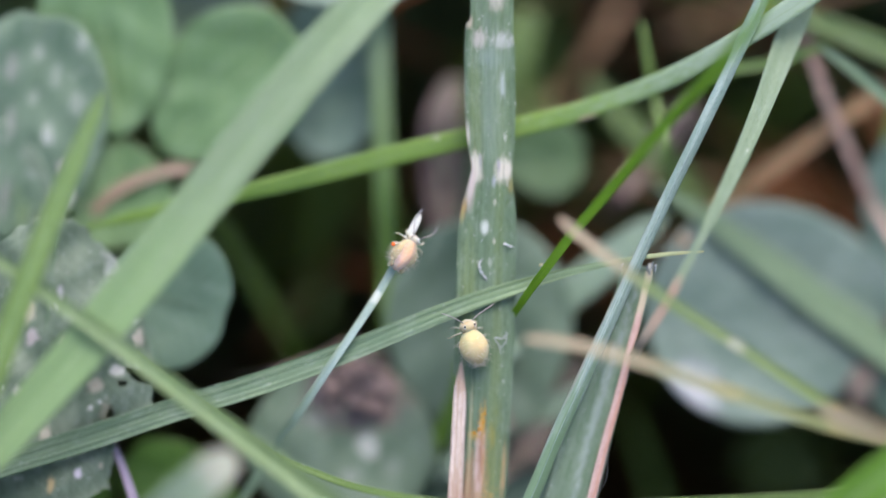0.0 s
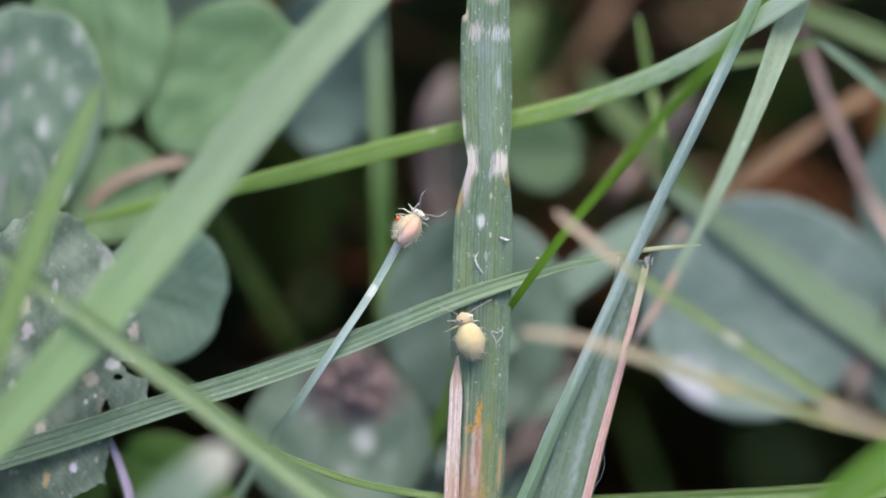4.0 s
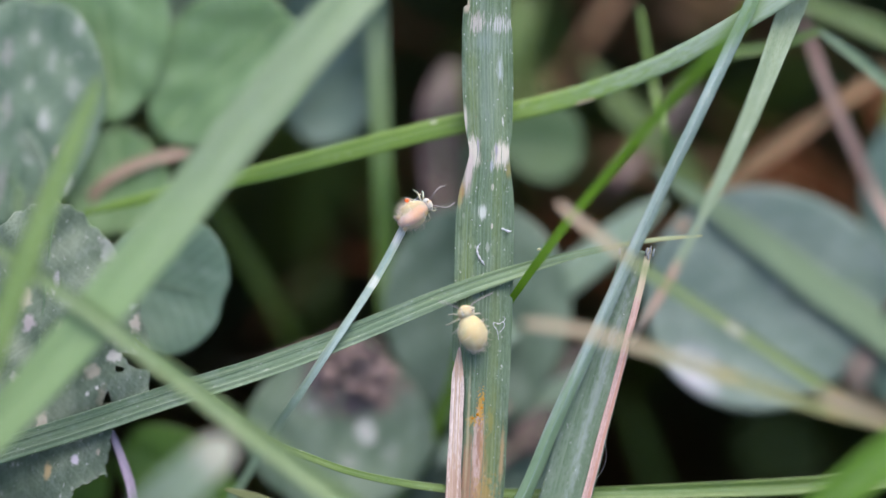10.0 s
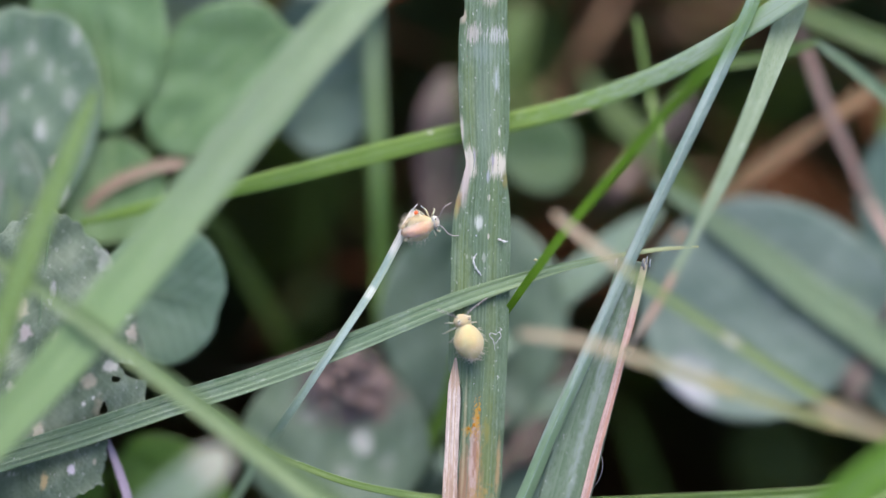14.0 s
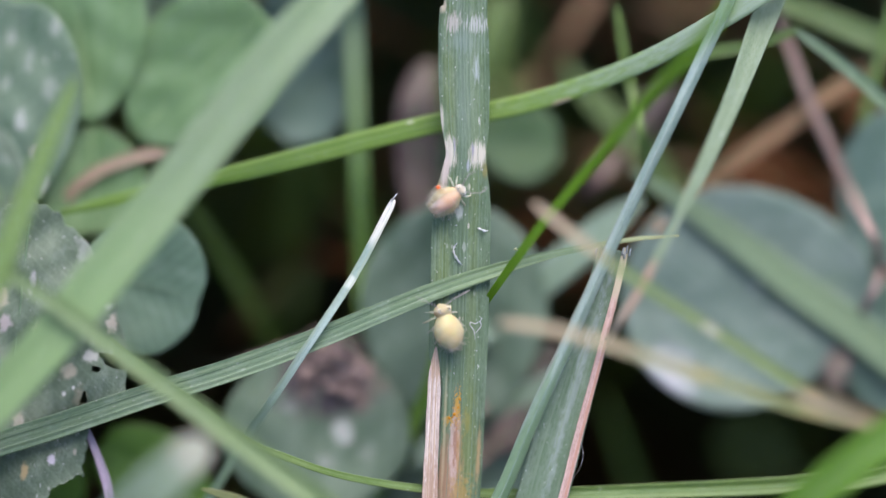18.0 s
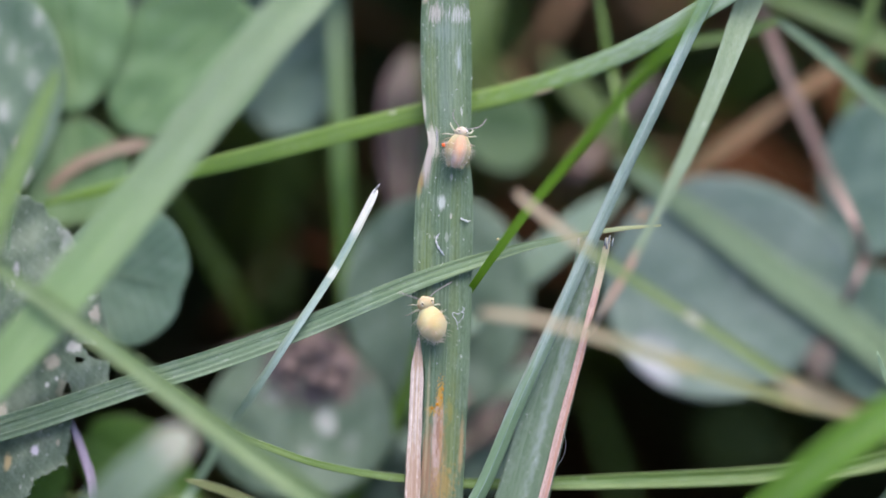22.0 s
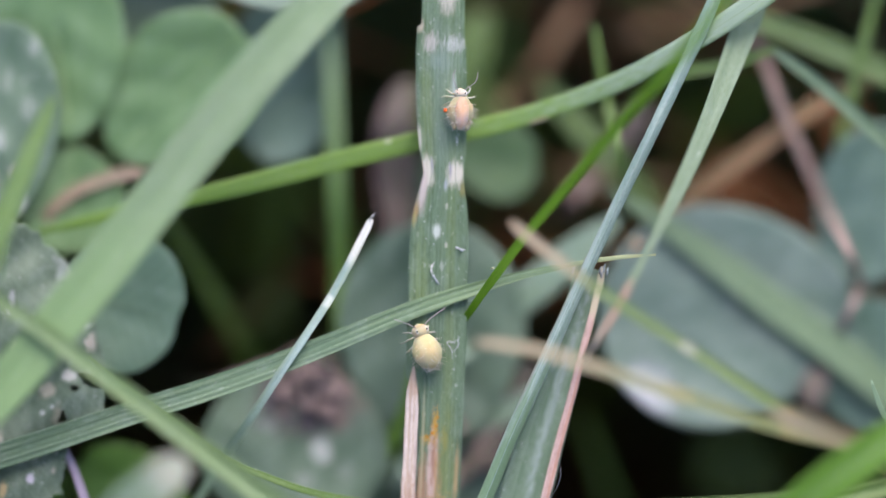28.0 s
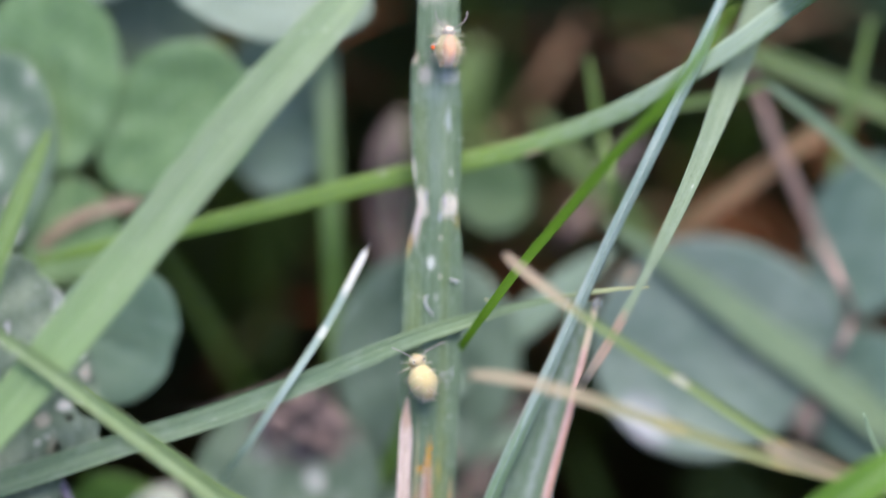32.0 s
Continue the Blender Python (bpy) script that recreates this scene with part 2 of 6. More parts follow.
WHITE_DEAD = (0.55, 0.52, 0.46)
DEAD, SOFT = (14, 3.0, 1), (20, 2.2, 1)
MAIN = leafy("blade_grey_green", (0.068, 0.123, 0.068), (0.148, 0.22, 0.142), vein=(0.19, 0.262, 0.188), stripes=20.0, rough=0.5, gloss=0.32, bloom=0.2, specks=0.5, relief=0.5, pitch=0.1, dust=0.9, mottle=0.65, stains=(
    (0.3, 11.2, 0.22, 3.2, 0.22, (0.16, 0.22, 0.05), 0.8, 0.8, SOFT), (-0.42, 11.8, 0.16, 2.0, 0.28, (0.19, 0.24, 0.06), 0.8, 0.8, SOFT), (0.05, 11.8, 0.3, 1.6, 0.16, (0.38, 0.46, 0.46), 0.9, 0.8, SOFT), (0.35, 5.0, 0.14, 3.0, 0.2, (0.2, 0.25, 0.07), 0.6, 0.8, SOFT), (-0.5, 6.4, 0.2, 1.6, 0.4, (0.2, 0.26, 0.08), 0.7, 0.8, SOFT),
    (-0.46, 10.15, 0.2, 0.45, 0.92, WHITE_DEAD, 0.7, 0.45, SOFT), (-0.55, 9.6, 0.11, 0.55, 0.85, (0.5, 0.43, 0.42), 0.4, 0.7, SOFT), (0.34, 10.1, 0.22, 0.32, 0.95, WHITE_DEAD, 0.8, 0.45, SOFT), (0.2, 10.2, 0.035, 0.2, 0.8, (0.24, 0.22, 0.34), 1.2, 0.5, SOFT), (-0.32, 10.35, 0.03, 0.22, 0.7, (0.25, 0.22, 0.33), 1.2, 0.5, SOFT), (0.08, 9.8, 0.05, 0.14, 0.7, (0.4, 0.42, 0.5), 0.7, 0.6, SOFT), (-0.66, 11.1, 0.05, 0.35, 0.9, WHITE_DEAD, 0.3, 0.6, SOFT),
    (-0.69, 9.08, 0.07, 0.24, 0.6, (0.38, 0.2, 0.07), 0.7, 0.8, (8, 5, 1)), (-0.74, 8.8, 0.05, 0.2, 0.5, (0.36, 0.28, 0.08), 0.6, 0.8), (0.58, 9.72, 0.08, 0.18, 0.45, (0.36, 0.28, 0.09), 0.8, 0.8, (8, 5, 1)), (-0.08, 8.47, 0.1, 0.2, 0.72, (0.6, 0.64, 0.62), 0.5, 0.6, DEAD), (0.16, 9.2, 0.04, 0.1, 0.7, WHITE_DEAD, 0.5), (0.2, 8.1, 0.03, 0.08, 0.7, WHITE_DEAD, 0.4), (0.1, 7.5, 0.05, 0.14, 0.5, (0.4, 0.44, 0.4), 0.6),
    (-0.3, 13.83, 0.2, 0.22, 0.6, (0.56, 0.5, 0.5), 1.6, 0.5, (24, 2.0, 1)), (0.36, 13.8, 0.28, 0.2, 0.65, (0.54, 0.54, 0.56), 1.7, 0.5, (24, 2.0, 1)), (0.0, 13.3, 0.5, 0.3, 0.22, (0.34, 0.42, 0.46), 1.2, 0.8, SOFT), (0.15, 15.0, 0.2, 0.3, 0.7, (0.55, 0.5, 0.46), 1.0, 0.8, SOFT), (-0.2, 16.2, 0.6, 0.3, 0.5, WHITE_DEAD, 1.4, 0.8, SOFT), (-0.6, 14.3, 0.08, 0.22, 0.7, (0.5, 0.42, 0.34), 0.6), (0.36, 12.5, 0.07, 0.3, 0.7, (0.42, 0.48, 0.5), 1.0, 0.6, SOFT), (0.4, 11.05, 0.03, 0.12, 0.9, (0.62, 0.62, 0.6), 0.5),
    (-0.16, 0.85, 0.34, 1.1, 0.95, (0.27, 0.165, 0.11), 0.8, 0.5, (9, 2.5, 1)), (0.0, 1.8, 0.14, 1.0, 0.95, (0.48, 0.37, 0.34), 0.7, 0.5, (12, 3, 1)), (0.02, 2.0, 0.06, 0.7, 0.8, (0.27, 0.14, 0.1), 1.3, 0.4, (16, 4, 1)), (0.13, 1.75, 0.08, 0.7, 0.45, (0.42, 0.2, 0.06), 1.2, 0.5, (12, 5, 1)), (0.03, 2.98, 0.075, 0.38, 0.8, (0.5, 0.27, 0.04), 2.2, 0.4, (16, 13, 1)), (-0.2, 2.6, 0.12, 0.12, 0.7, (0.48, 0.27, 0.05), 1.6, 0.4, (14, 12, 1)),
    (0.4, 1.8, 0.22, 1.5, 0.35, (0.22, 0.25, 0.07), 0.9, 0.8, (9, 2, 1)), (0.68, 1.6, 0.05, 0.7, 0.6, (0.48, 0.3, 0.16), 0.8, 0.6, (9, 3, 1)), (-0.3, 2.2, 0.04, 1.7, 0.55, (0.42, 0.38, 0.24), 0.5, 0.6), (0.25, 0.5, 0.25, 0.5, 0.6, (0.36, 0.24, 0.08), 1.6, 0.5, (8, 6, 1)), (0.3, 2.6, 0.1, 0.3, 0.3, (0.38, 0.3, 0.06), 1.4, 0.6, (10, 6, 1))))
STRIP = leafy("dead_strip", (0.4, 0.31, 0.275), (0.72, 0.65, 0.62), vein=(0.13, 0.06, 0.04), stripes=14.0, through_light=0.15, relief=0.8, mottle=0.5, stains=((0.0, 0.8, 0.3, 1.0, 0.5, (0.3, 0.15, 0.08), 1.4, 0.5, (12, 3, 1)), (0.1, 4.6, 0.3, 0.5, 0.5, (0.42, 0.25, 0.14), 1.0)))
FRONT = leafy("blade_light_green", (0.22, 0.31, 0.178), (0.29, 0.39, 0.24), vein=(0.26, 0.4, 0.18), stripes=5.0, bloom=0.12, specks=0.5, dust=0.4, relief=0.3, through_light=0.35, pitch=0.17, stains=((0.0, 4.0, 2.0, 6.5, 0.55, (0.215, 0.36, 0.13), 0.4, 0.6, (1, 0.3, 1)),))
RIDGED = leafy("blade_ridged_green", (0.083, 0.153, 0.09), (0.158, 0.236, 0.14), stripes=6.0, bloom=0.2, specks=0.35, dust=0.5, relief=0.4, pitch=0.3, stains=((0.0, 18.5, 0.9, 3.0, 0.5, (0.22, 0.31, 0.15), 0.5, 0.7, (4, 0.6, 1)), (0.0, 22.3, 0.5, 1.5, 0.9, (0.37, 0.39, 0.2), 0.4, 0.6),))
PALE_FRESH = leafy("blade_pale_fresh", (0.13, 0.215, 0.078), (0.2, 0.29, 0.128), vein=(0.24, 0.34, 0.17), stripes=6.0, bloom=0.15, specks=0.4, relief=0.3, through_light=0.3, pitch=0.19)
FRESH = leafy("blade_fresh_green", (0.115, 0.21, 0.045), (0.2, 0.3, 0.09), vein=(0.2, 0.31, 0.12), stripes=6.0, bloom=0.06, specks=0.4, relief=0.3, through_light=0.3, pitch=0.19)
VIVID = leafy("blade_vivid_green", (0.085, 0.2, 0.003), (0.125, 0.26, 0.006), stripes=6.0, relief=0.3, through_light=0.35)
LUSH = leafy("blade_lush_green", (0.09, 0.22, 0.02), (0.15, 0.3, 0.035), stripes=4.0, relief=0.3, through_light=0.4)
STUB = leafy("blade_bleached_stub", (0.2, 0.28, 0.19), (0.29, 0.37, 0.27), stripes=5.0, bloom=0.3, relief=0.3, stains=((0.0, 5.2, 1.0, 0.7, 0.7, (0.44, 0.42, 0.36), 0.4),))
BLUISH = leafy("blade_blue_green", (0.165, 0.25, 0.17), (0.26, 0.36, 0.285), vein=(0.3, 0.4, 0.36), stripes=5.0, bloom=0.4, specks=0.3, relief=0.35)
WAXY = leafy("blade_waxy", (0.2, 0.295, 0.255), (0.335, 0.435, 0.41), vein=(0.43, 0.51, 0.51), stripes=5.0, bloom=0.45, specks=0.3, relief=0.35, stains=((0.1, 1.5, 0.5, 4.2, 0.75, (0.125, 0.225, 0.1), 0.8, 0.5, (6, 0.6, 1)), (-0.2, 9.0, 0.05, 4.0, 0.5, (0.3, 0.24, 0.2), 0.8, 0.6, (8, 0.8, 1))))
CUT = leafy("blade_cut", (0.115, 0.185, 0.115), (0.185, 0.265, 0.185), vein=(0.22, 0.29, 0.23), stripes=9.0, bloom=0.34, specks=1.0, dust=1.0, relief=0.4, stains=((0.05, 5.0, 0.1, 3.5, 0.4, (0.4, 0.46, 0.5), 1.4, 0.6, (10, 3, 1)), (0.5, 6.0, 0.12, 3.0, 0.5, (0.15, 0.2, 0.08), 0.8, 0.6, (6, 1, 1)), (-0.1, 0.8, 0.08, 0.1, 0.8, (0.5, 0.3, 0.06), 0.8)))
PINK = leafy("pink_margin", (0.49, 0.305, 0.275), (0.63, 0.475, 0.44), stripes=9.0, relief=0.4, mottle=0.3, stains=((0.0, 8.6, 0.3, 1.0, 0.9, (0.52, 0.47, 0.34), 0.5), (0.06, 4.0, 0.04, 3.0, 0.6, (0.46, 0.2, 0.12), 0.8, 0.6, (12, 2, 1))))
PALE = leafy("pale_stem", (0.21, 0.32, 0.28), (0.37, 0.48, 0.46), stripes=3.0, bloom=0.25, relief=0.25, through_light=0.3, stains=((0.0, 0.4, 0.5, 3.4, 0.7, (0.22, 0.33, 0.19), 0.4, 0.6), (0.0, 9.95, 0.4, 0.85, 0.9, (0.74, 0.73, 0.7), 0.3), (0, 7.86, 0.3, 0.18, 0.8, (0.72, 0.75, 0.72), 0.4), (-0.08, 6.5, 0.03, 3.0, 0.5, (0.3, 0.36, 0.24), 0.6), (0.07, 8.6, 0.025, 1.6, 0.6, (0.33, 0.4, 0.27), 0.6)))
NARROW = leafy("blade_narrowing", (0.145, 0.208, 0.13), (0.205, 0.272, 0.185), vein=(0.25, 0.33, 0.21), stripes=4.0, bloom=0.15, specks=0.5, rough=0.6, gloss=0.25, stains=((0.0, 4.9, 0.6, 0.8, 0.8, (0.44, 0.29, 0.235), 0.4), (0.0, 2.0, 0.6, 2.4, 0.9, (0.4, 0.31, 0.255), 0.4)))
STRAW_GREEN = leafy("half_dry_stem", (0.125, 0.2, 0.05), (0.23, 0.3, 0.12), stripes=7.0, relief=0.4, stains=((0.0, 12.6, 0.5, 2.0, 0.9, (0.45, 0.34, 0.25), 0.4), (0, 0.6, 0.5, 1.0, 0.6, (0.3, 0.22, 0.1), 0.5), (0.0, 7.0, 0.12, 0.3, 0.7, (0.52, 0.5, 0.42), 0.5), (0.0, 3.5, 0.2, 0.3, 0.75, (0.5, 0.33, 0.1), 0.6)))
STRAW = leafy("straw", (0.17, 0.2, 0.08), (0.28, 0.29, 0.14), stripes=7.0, relief=0.4, through_light=0.2, stains=((0.0, 11.8, 0.5, 3.2, 0.95, (0.44, 0.35, 0.24), 0.5, 0.5), (0.0, 3.5, 0.3, 0.35, 0.4, (0.42, 0.32, 0.14), 0.6), (0.0, 7.0, 0.3, 0.5, 0.5, (0.45, 0.36, 0.14), 0.8), (0.0, 0.0, 0.6, 3.0, 0.8, (0.13, 0.16, 0.06), 0.6, 0.5)))
# ARCHED: first blot paints a pale sky sheen along the upper right end.
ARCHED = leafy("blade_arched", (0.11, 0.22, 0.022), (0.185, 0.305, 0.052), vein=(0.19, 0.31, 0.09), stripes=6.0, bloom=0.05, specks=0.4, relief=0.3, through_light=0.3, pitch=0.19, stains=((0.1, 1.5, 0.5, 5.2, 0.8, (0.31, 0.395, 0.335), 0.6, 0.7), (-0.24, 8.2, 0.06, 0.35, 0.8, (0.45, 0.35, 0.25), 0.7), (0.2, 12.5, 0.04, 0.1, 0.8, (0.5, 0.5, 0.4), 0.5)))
LIGHT_GREEN = leafy("blade_light", (0.145, 0.22, 0.13), (0.19, 0.275, 0.172), stripes=5.0, relief=0.3, through_light=0.3)
# SHADE_STEM: its blot paints the upper end as lit, above a shaded base colour.
SHADE_STEM = leafy("blade_shade_green", (0.085, 0.185, 0.02), (0.135, 0.25, 0.05), stripes=5.0, relief=0.3, through_light=0.3, stains=((0.0, 9.0, 1.0, 4.8, 0.85, (0.2, 0.27, 0.175), 0.4, 0.7, (2, 0.5, 1)),))
PALE_DRY = leafy("pale_dry", (0.24, 0.19, 0.125), (0.34, 0.28, 0.2), stripes=5.0, relief=0.5, through_light=0.15, rough=0.6)
BROWN = leafy("dead_brown", (0.16, 0.085, 0.045), (0.29, 0.17, 0.1), stripes=4.0, relief=0.6, through_light=0.1, rough=0.6)
ROSY = leafy("dead_rosy", (0.25, 0.16, 0.135), (0.38, 0.27, 0.24), stripes=4.0, relief=0.5, through_light=0.15, rough=0.6)
MAUVE = leafy("dead_mauve", (0.14, 0.098, 0.09), (0.245, 0.18, 0.17), stripes=3.0, relief=0.6, through_light=0.1, rough=0.6, stains=((0.2, 2.4, 1.0, 1.2, 0.8, (0.035, 0.025, 0.03), 0.9, 0.35, (2, 2, 1)),))
DRY = leafy("dry_pinkish", (0.24, 0.16, 0.12), (0.36, 0.27, 0.21), stripes=4.0, relief=0.5, through_light=0.15, rough=0.6)
CLOVER_PALE = leafy("clover_pale", (0.2, 0.27, 0.2), (0.27, 0.34, 0.27), ribs=0.3, stripes=1.6, bloom=0.25, relief=0.25, pores=(12, 12, 1))
LILAC = leafy("lilac_stem", (0.32, 0.25, 0.36), (0.55, 0.48, 0.6), stripes=6.0, relief=0.3)
CLOVER_GREY = leafy("clover_grey", (0.084, 0.144, 0.1), (0.142, 0.207, 0.154), ribs=0.35, stripes=1.6, bloom=0.22, relief=0.25, pores=(14, 14, 1), rough=0.5, mottle=0.25)
CLOVER_BLUE = leafy("clover_blue", (0.0825, 0.15, 0.1185), (0.1265, 0.2, 0.1648), ribs=0.35, stripes=1.6, bloom=0.16, relief=0.25, pores=(14, 14, 1), rough=0.5)
CLOVER_BRIGHT = leafy("clover_bright", (0.095, 0.185, 0.075), (0.155, 0.265, 0.12), ribs=0.45, stripes=1.8, bloom=0.15, relief=0.25, pores=(12, 12, 1), through_light=0.3, mottle=0.45)
CLOVER_DEEP = leafy("clover_deep", (0.08, 0.15, 0.1), (0.13, 0.21, 0.145), ribs=0.4, stripes=1.6, bloom=0.15, relief=0.25, pores=(14, 14, 1), rough=0.5, mottle=0.3)
CLOVER_GREEN = leafy("clover_green", (0.09, 0.155, 0.077), (0.145, 0.22, 0.117), ribs=0.35, stripes=1.8, bloom=0.1, relief=0.25, pores=(12, 12, 1))
MILDEW = (0.36, 0.39, 0.37)
TAN_SPOT = (0.5, 0.45, 0.37)
FLECK = (5, 5, 1)
CLOVER_SPOTTED = leafy("clover_spotted", (0.095, 0.14, 0.098), (0.15, 0.205, 0.148), ribs=0.3, stripes=2.2, bloom=0.22, specks=1.0, dust=1.0, relief=0.5, pores=(12, 12, 1), rough=0.5, mottle=0.4, stains=(
    (2.64, 3.18, 0.14, 0.24, 0.95, (0.55, 0.5, 0.42), 0.8, 0.4, FLECK), (2.43, 2.69, 0.12, 0.1, 0.9, MILDEW, 0.8, 0.4, FLECK), (2.72, 3.86, 0.1, 0.14, 0.95, MILDEW, 0.8, 0.4, FLECK), (2.11, 4.17, 0.2, 0.16, 0.9, (0.55, 0.55, 0.52), 0.9, 0.4, FLECK), (1.55, 4.63, 0.22, 0.2, 0.8, TAN_SPOT, 0.8, 0.4, FLECK), (1.96, 5.35, 0.18, 0.3, 0.4, (0.42, 0.36, 0.27), 0.7, 0.4, FLECK),
    (1.37, 7.2, 0.12, 0.14, 0.95, (0.6, 0.56, 0.66), 0.8, 0.4, FLECK), (0.64, 7.6, 0.1, 0.24, 0.9, (0.5, 0.38, 0.2), 0.8, 0.4, FLECK), (1.5, 5.3, 0.05, 0.06, 0.95, (0.7, 0.7, 0.68), 0.5), (1.75, 5.1, 0.04, 0.05, 0.95, (0.7, 0.7, 0.68), 0.5), (2.0, 6.9, 0.06, 0.1, 0.8, TAN_SPOT, 0.8), (0.6, 3.6, 0.16, 0.2, 0.8, TAN_SPOT, 0.8, 0.3, FLECK), (-0.6, 2.8, 0.2, 0.3, 0.8, TAN_SPOT, 0.8, 0.3, FLECK), (1.9, 1.2, 0.5, 0.4, 0.7, MILDEW, 0.9, 0.3, (4, 4, 1)), (0.3, 6.2, 0.16, 0.22, 0.7, TAN_SPOT, 0.8, 0.3, FLECK), (-0.39, 3.48, 0.16, 0.22, 0.85, (0.55, 0.48, 0.5), 0.9, 0.35, FLECK), (-0.55, 5.1, 0.14, 0.18, 0.85, (0.55, 0.48, 0.5), 0.9, 0.35, FLECK), (0.27, 2.28, 0.09, 0.3, 0.85, (0.55, 0.52, 0.58), 0.7, 0.35, FLECK), (-1.1, 4.3, 0.12, 0.14, 0.8, MILDEW, 0.9, 0.35, FLECK)))
SPOT_PINK = (0.38, 0.34, 0.36)
CLOVER_MILDEW = leafy("clover_mildew", (0.068, 0.125, 0.08), (0.115, 0.178, 0.122), ribs=0.25, stripes=1.8, bloom=0.1, specks=0.6, relief=0.4, pores=(10, 10, 1), rough=0.55, mottle=0.3, stains=(
    (-0.9, 1.0, 0.11, 0.22, 0.50, SPOT_PINK, 0.9, 0.4, (5, 4, 1)), (-1.5, 1.4, 0.15, 0.32, 0.69, MILDEW, 0.9, 0.4, (5, 4, 1)), (0.9, 1.9, 0.13, 0.25, 0.53, MILDEW, 0.9, 0.4, (5, 4, 1)), (-1.1, 2.4, 0.11, 0.18, 0.73, SPOT_PINK, 0.9, 0.4, (5, 4, 1)), (1.1, 2.8, 0.20, 0.30, 0.51, MILDEW, 0.9, 0.4, (5, 4, 1)), (-0.6, 3.2, 0.18, 0.29, 0.71, MILDEW, 0.9, 0.4, (5, 4, 1)), (1.3, 3.7, 0.11, 0.26, 0.65, SPOT_PINK, 0.9, 0.4, (5, 4, 1)), (0.0, 4.2, 0.12, 0.23, 0.48, MILDEW, 0.9, 0.4, (5, 4, 1)), (1.5, 4.6, 0.20, 0.25, 0.54, MILDEW, 0.9, 0.4, (5, 4, 1)), (1.4, 5.0, 0.17, 0.32, 0.70, SPOT_PINK, 0.9, 0.4, (5, 4, 1)), (0.0, 5.5, 0.15, 0.26, 0.58, MILDEW, 0.9, 0.4, (5, 4, 1)), (-1.2, 6.0, 0.14, 0.30, 0.46, MILDEW, 0.9, 0.4, (5, 4, 1)), (0.4, 1.3, 0.12, 0.5, 0.35, SPOT_PINK, 1.4, 0.4, (6, 4, 1)), (-0.3, 2.1, 0.2, 0.2, 0.35, MILDEW, 1.4, 0.4, (7, 6, 1)), (0.5, 3.4, 0.14, 0.45, 0.35, SPOT_PINK, 1.4, 0.4, (6, 4, 1)), (-1.3, 4.2, 0.2, 0.35, 0.35, MILDEW, 1.4, 0.4, (6, 5, 1)), (0.7, 5.0, 0.16, 0.4, 0.35, SPOT_PINK, 1.4, 0.4, (6, 4, 1)), (-0.6, 4.9, 0.1, 0.4, 0.35, MILDEW, 1.4, 0.4, (7, 5, 1))))
CLOVER_SCARRED = leafy("clover_scarred", (0.085, 0.14, 0.09), (0.14, 0.205, 0.145), ribs=0.35, stripes=1.6, bloom=0.2, relief=0.3, pores=(12, 12, 1), mottle=0.4, stains=(
    (0.4, 0.95, 1.25, 1.0, 0.95, (0.24, 0.16, 0.135), 0.9, 0.5, (2, 2, 1)), (0.9, 0.7, 0.45, 0.4, 0.75, (0.38, 0.3, 0.28), 1.3, 0.6, (3.5, 3.5, 1)), (0.1, 1.2, 0.35, 0.4, 0.6, (0.34, 0.28, 0.28), 1.3, 0.6, (3.5, 3.5, 1)), (-0.75, 1.1, 0.3, 0.6, 0.9, (0.06, 0.045, 0.065), 2.0, 0.5, (5, 4, 1)), (0.2, 1.85, 0.9, 0.24, 0.85, (0.09, 0.07, 0.09), 2.4, 0.5, (4, 5, 1)), (0.6, 1.3, 0.9, 0.5, 0.6, (0.09, 0.06, 0.065), 3.0, 0.4, (6, 6, 1)), (1.25, 0.9, 0.3, 0.6, 0.6, (0.34, 0.25, 0.22), 2.0, 0.5, (5, 5, 1)),
    (0.8, 2.6, 0.27, 0.36, 0.85, (0.5, 0.52, 0.5), 0.7, 0.4, (3, 3, 1)), (0.3, 3.5, 0.25, 0.22, 0.5, MILDEW, 0.7, 0.4, (3, 3, 1)), (-0.8, 2.0, 0.2, 0.18, 0.5, MILDEW, 0.7, 0.4, (3, 3, 1)), (1.5, 3.2, 0.25, 0.25, 0.3, MILDEW, 0.9, 0.4, (3, 3, 1))))
CLOVER_WHITE_SPOT = leafy("clover_white_spot", (0.11, 0.175, 0.1442), (0.1705, 0.235, 0.206), ribs=0.35, stripes=1.2, bloom=0.25, relief=0.25, pores=(14, 14, 1), rough=0.5, stains=(
    (1.9, 6.3, 0.7, 0.6, 0.7, (0.62, 0.62, 0.7), 0.5, 0.9, (2, 2, 1)), (-0.2, 3.4, 0.25, 0.14, 0.5, MILDEW, 0.6, 0.4, (3, 3, 1))))
PETIOLE = plain("petiole", (0.12, 0.17, 0.05), (0.2, 0.25, 0.08), 600.0)
RIB_LEAF = plain("leaf_rib", (0.17, 0.26, 0.12), (0.22, 0.31, 0.16), 900.0)
RIB_GREY = plain("grey_rib", (0.16, 0.25, 0.14), (0.23, 0.32, 0.2), 900.0)
RIB_DULL = plain("dull_rib", (0.11, 0.175, 0.11), (0.15, 0.22, 0.145), 900.0)
RIB_TAN = plain("tan_rib", (0.36, 0.26, 0.18), (0.45, 0.35, 0.25), 900.0)
RIB_PALE = plain("pale_rib", (0.2, 0.31, 0.14), (0.27, 0.38, 0.2), 900.0)
RIB_DIM = plain("dim_rib", (0.1, 0.17, 0.1), (0.13, 0.2, 0.12), 900.0)
CREAM = body_skin("cream_skin", (0.41, 0.365, 0.215), (0.42, 0.38, 0.255), (0.45, 0.375, 0.19), 0.16, 0.5)
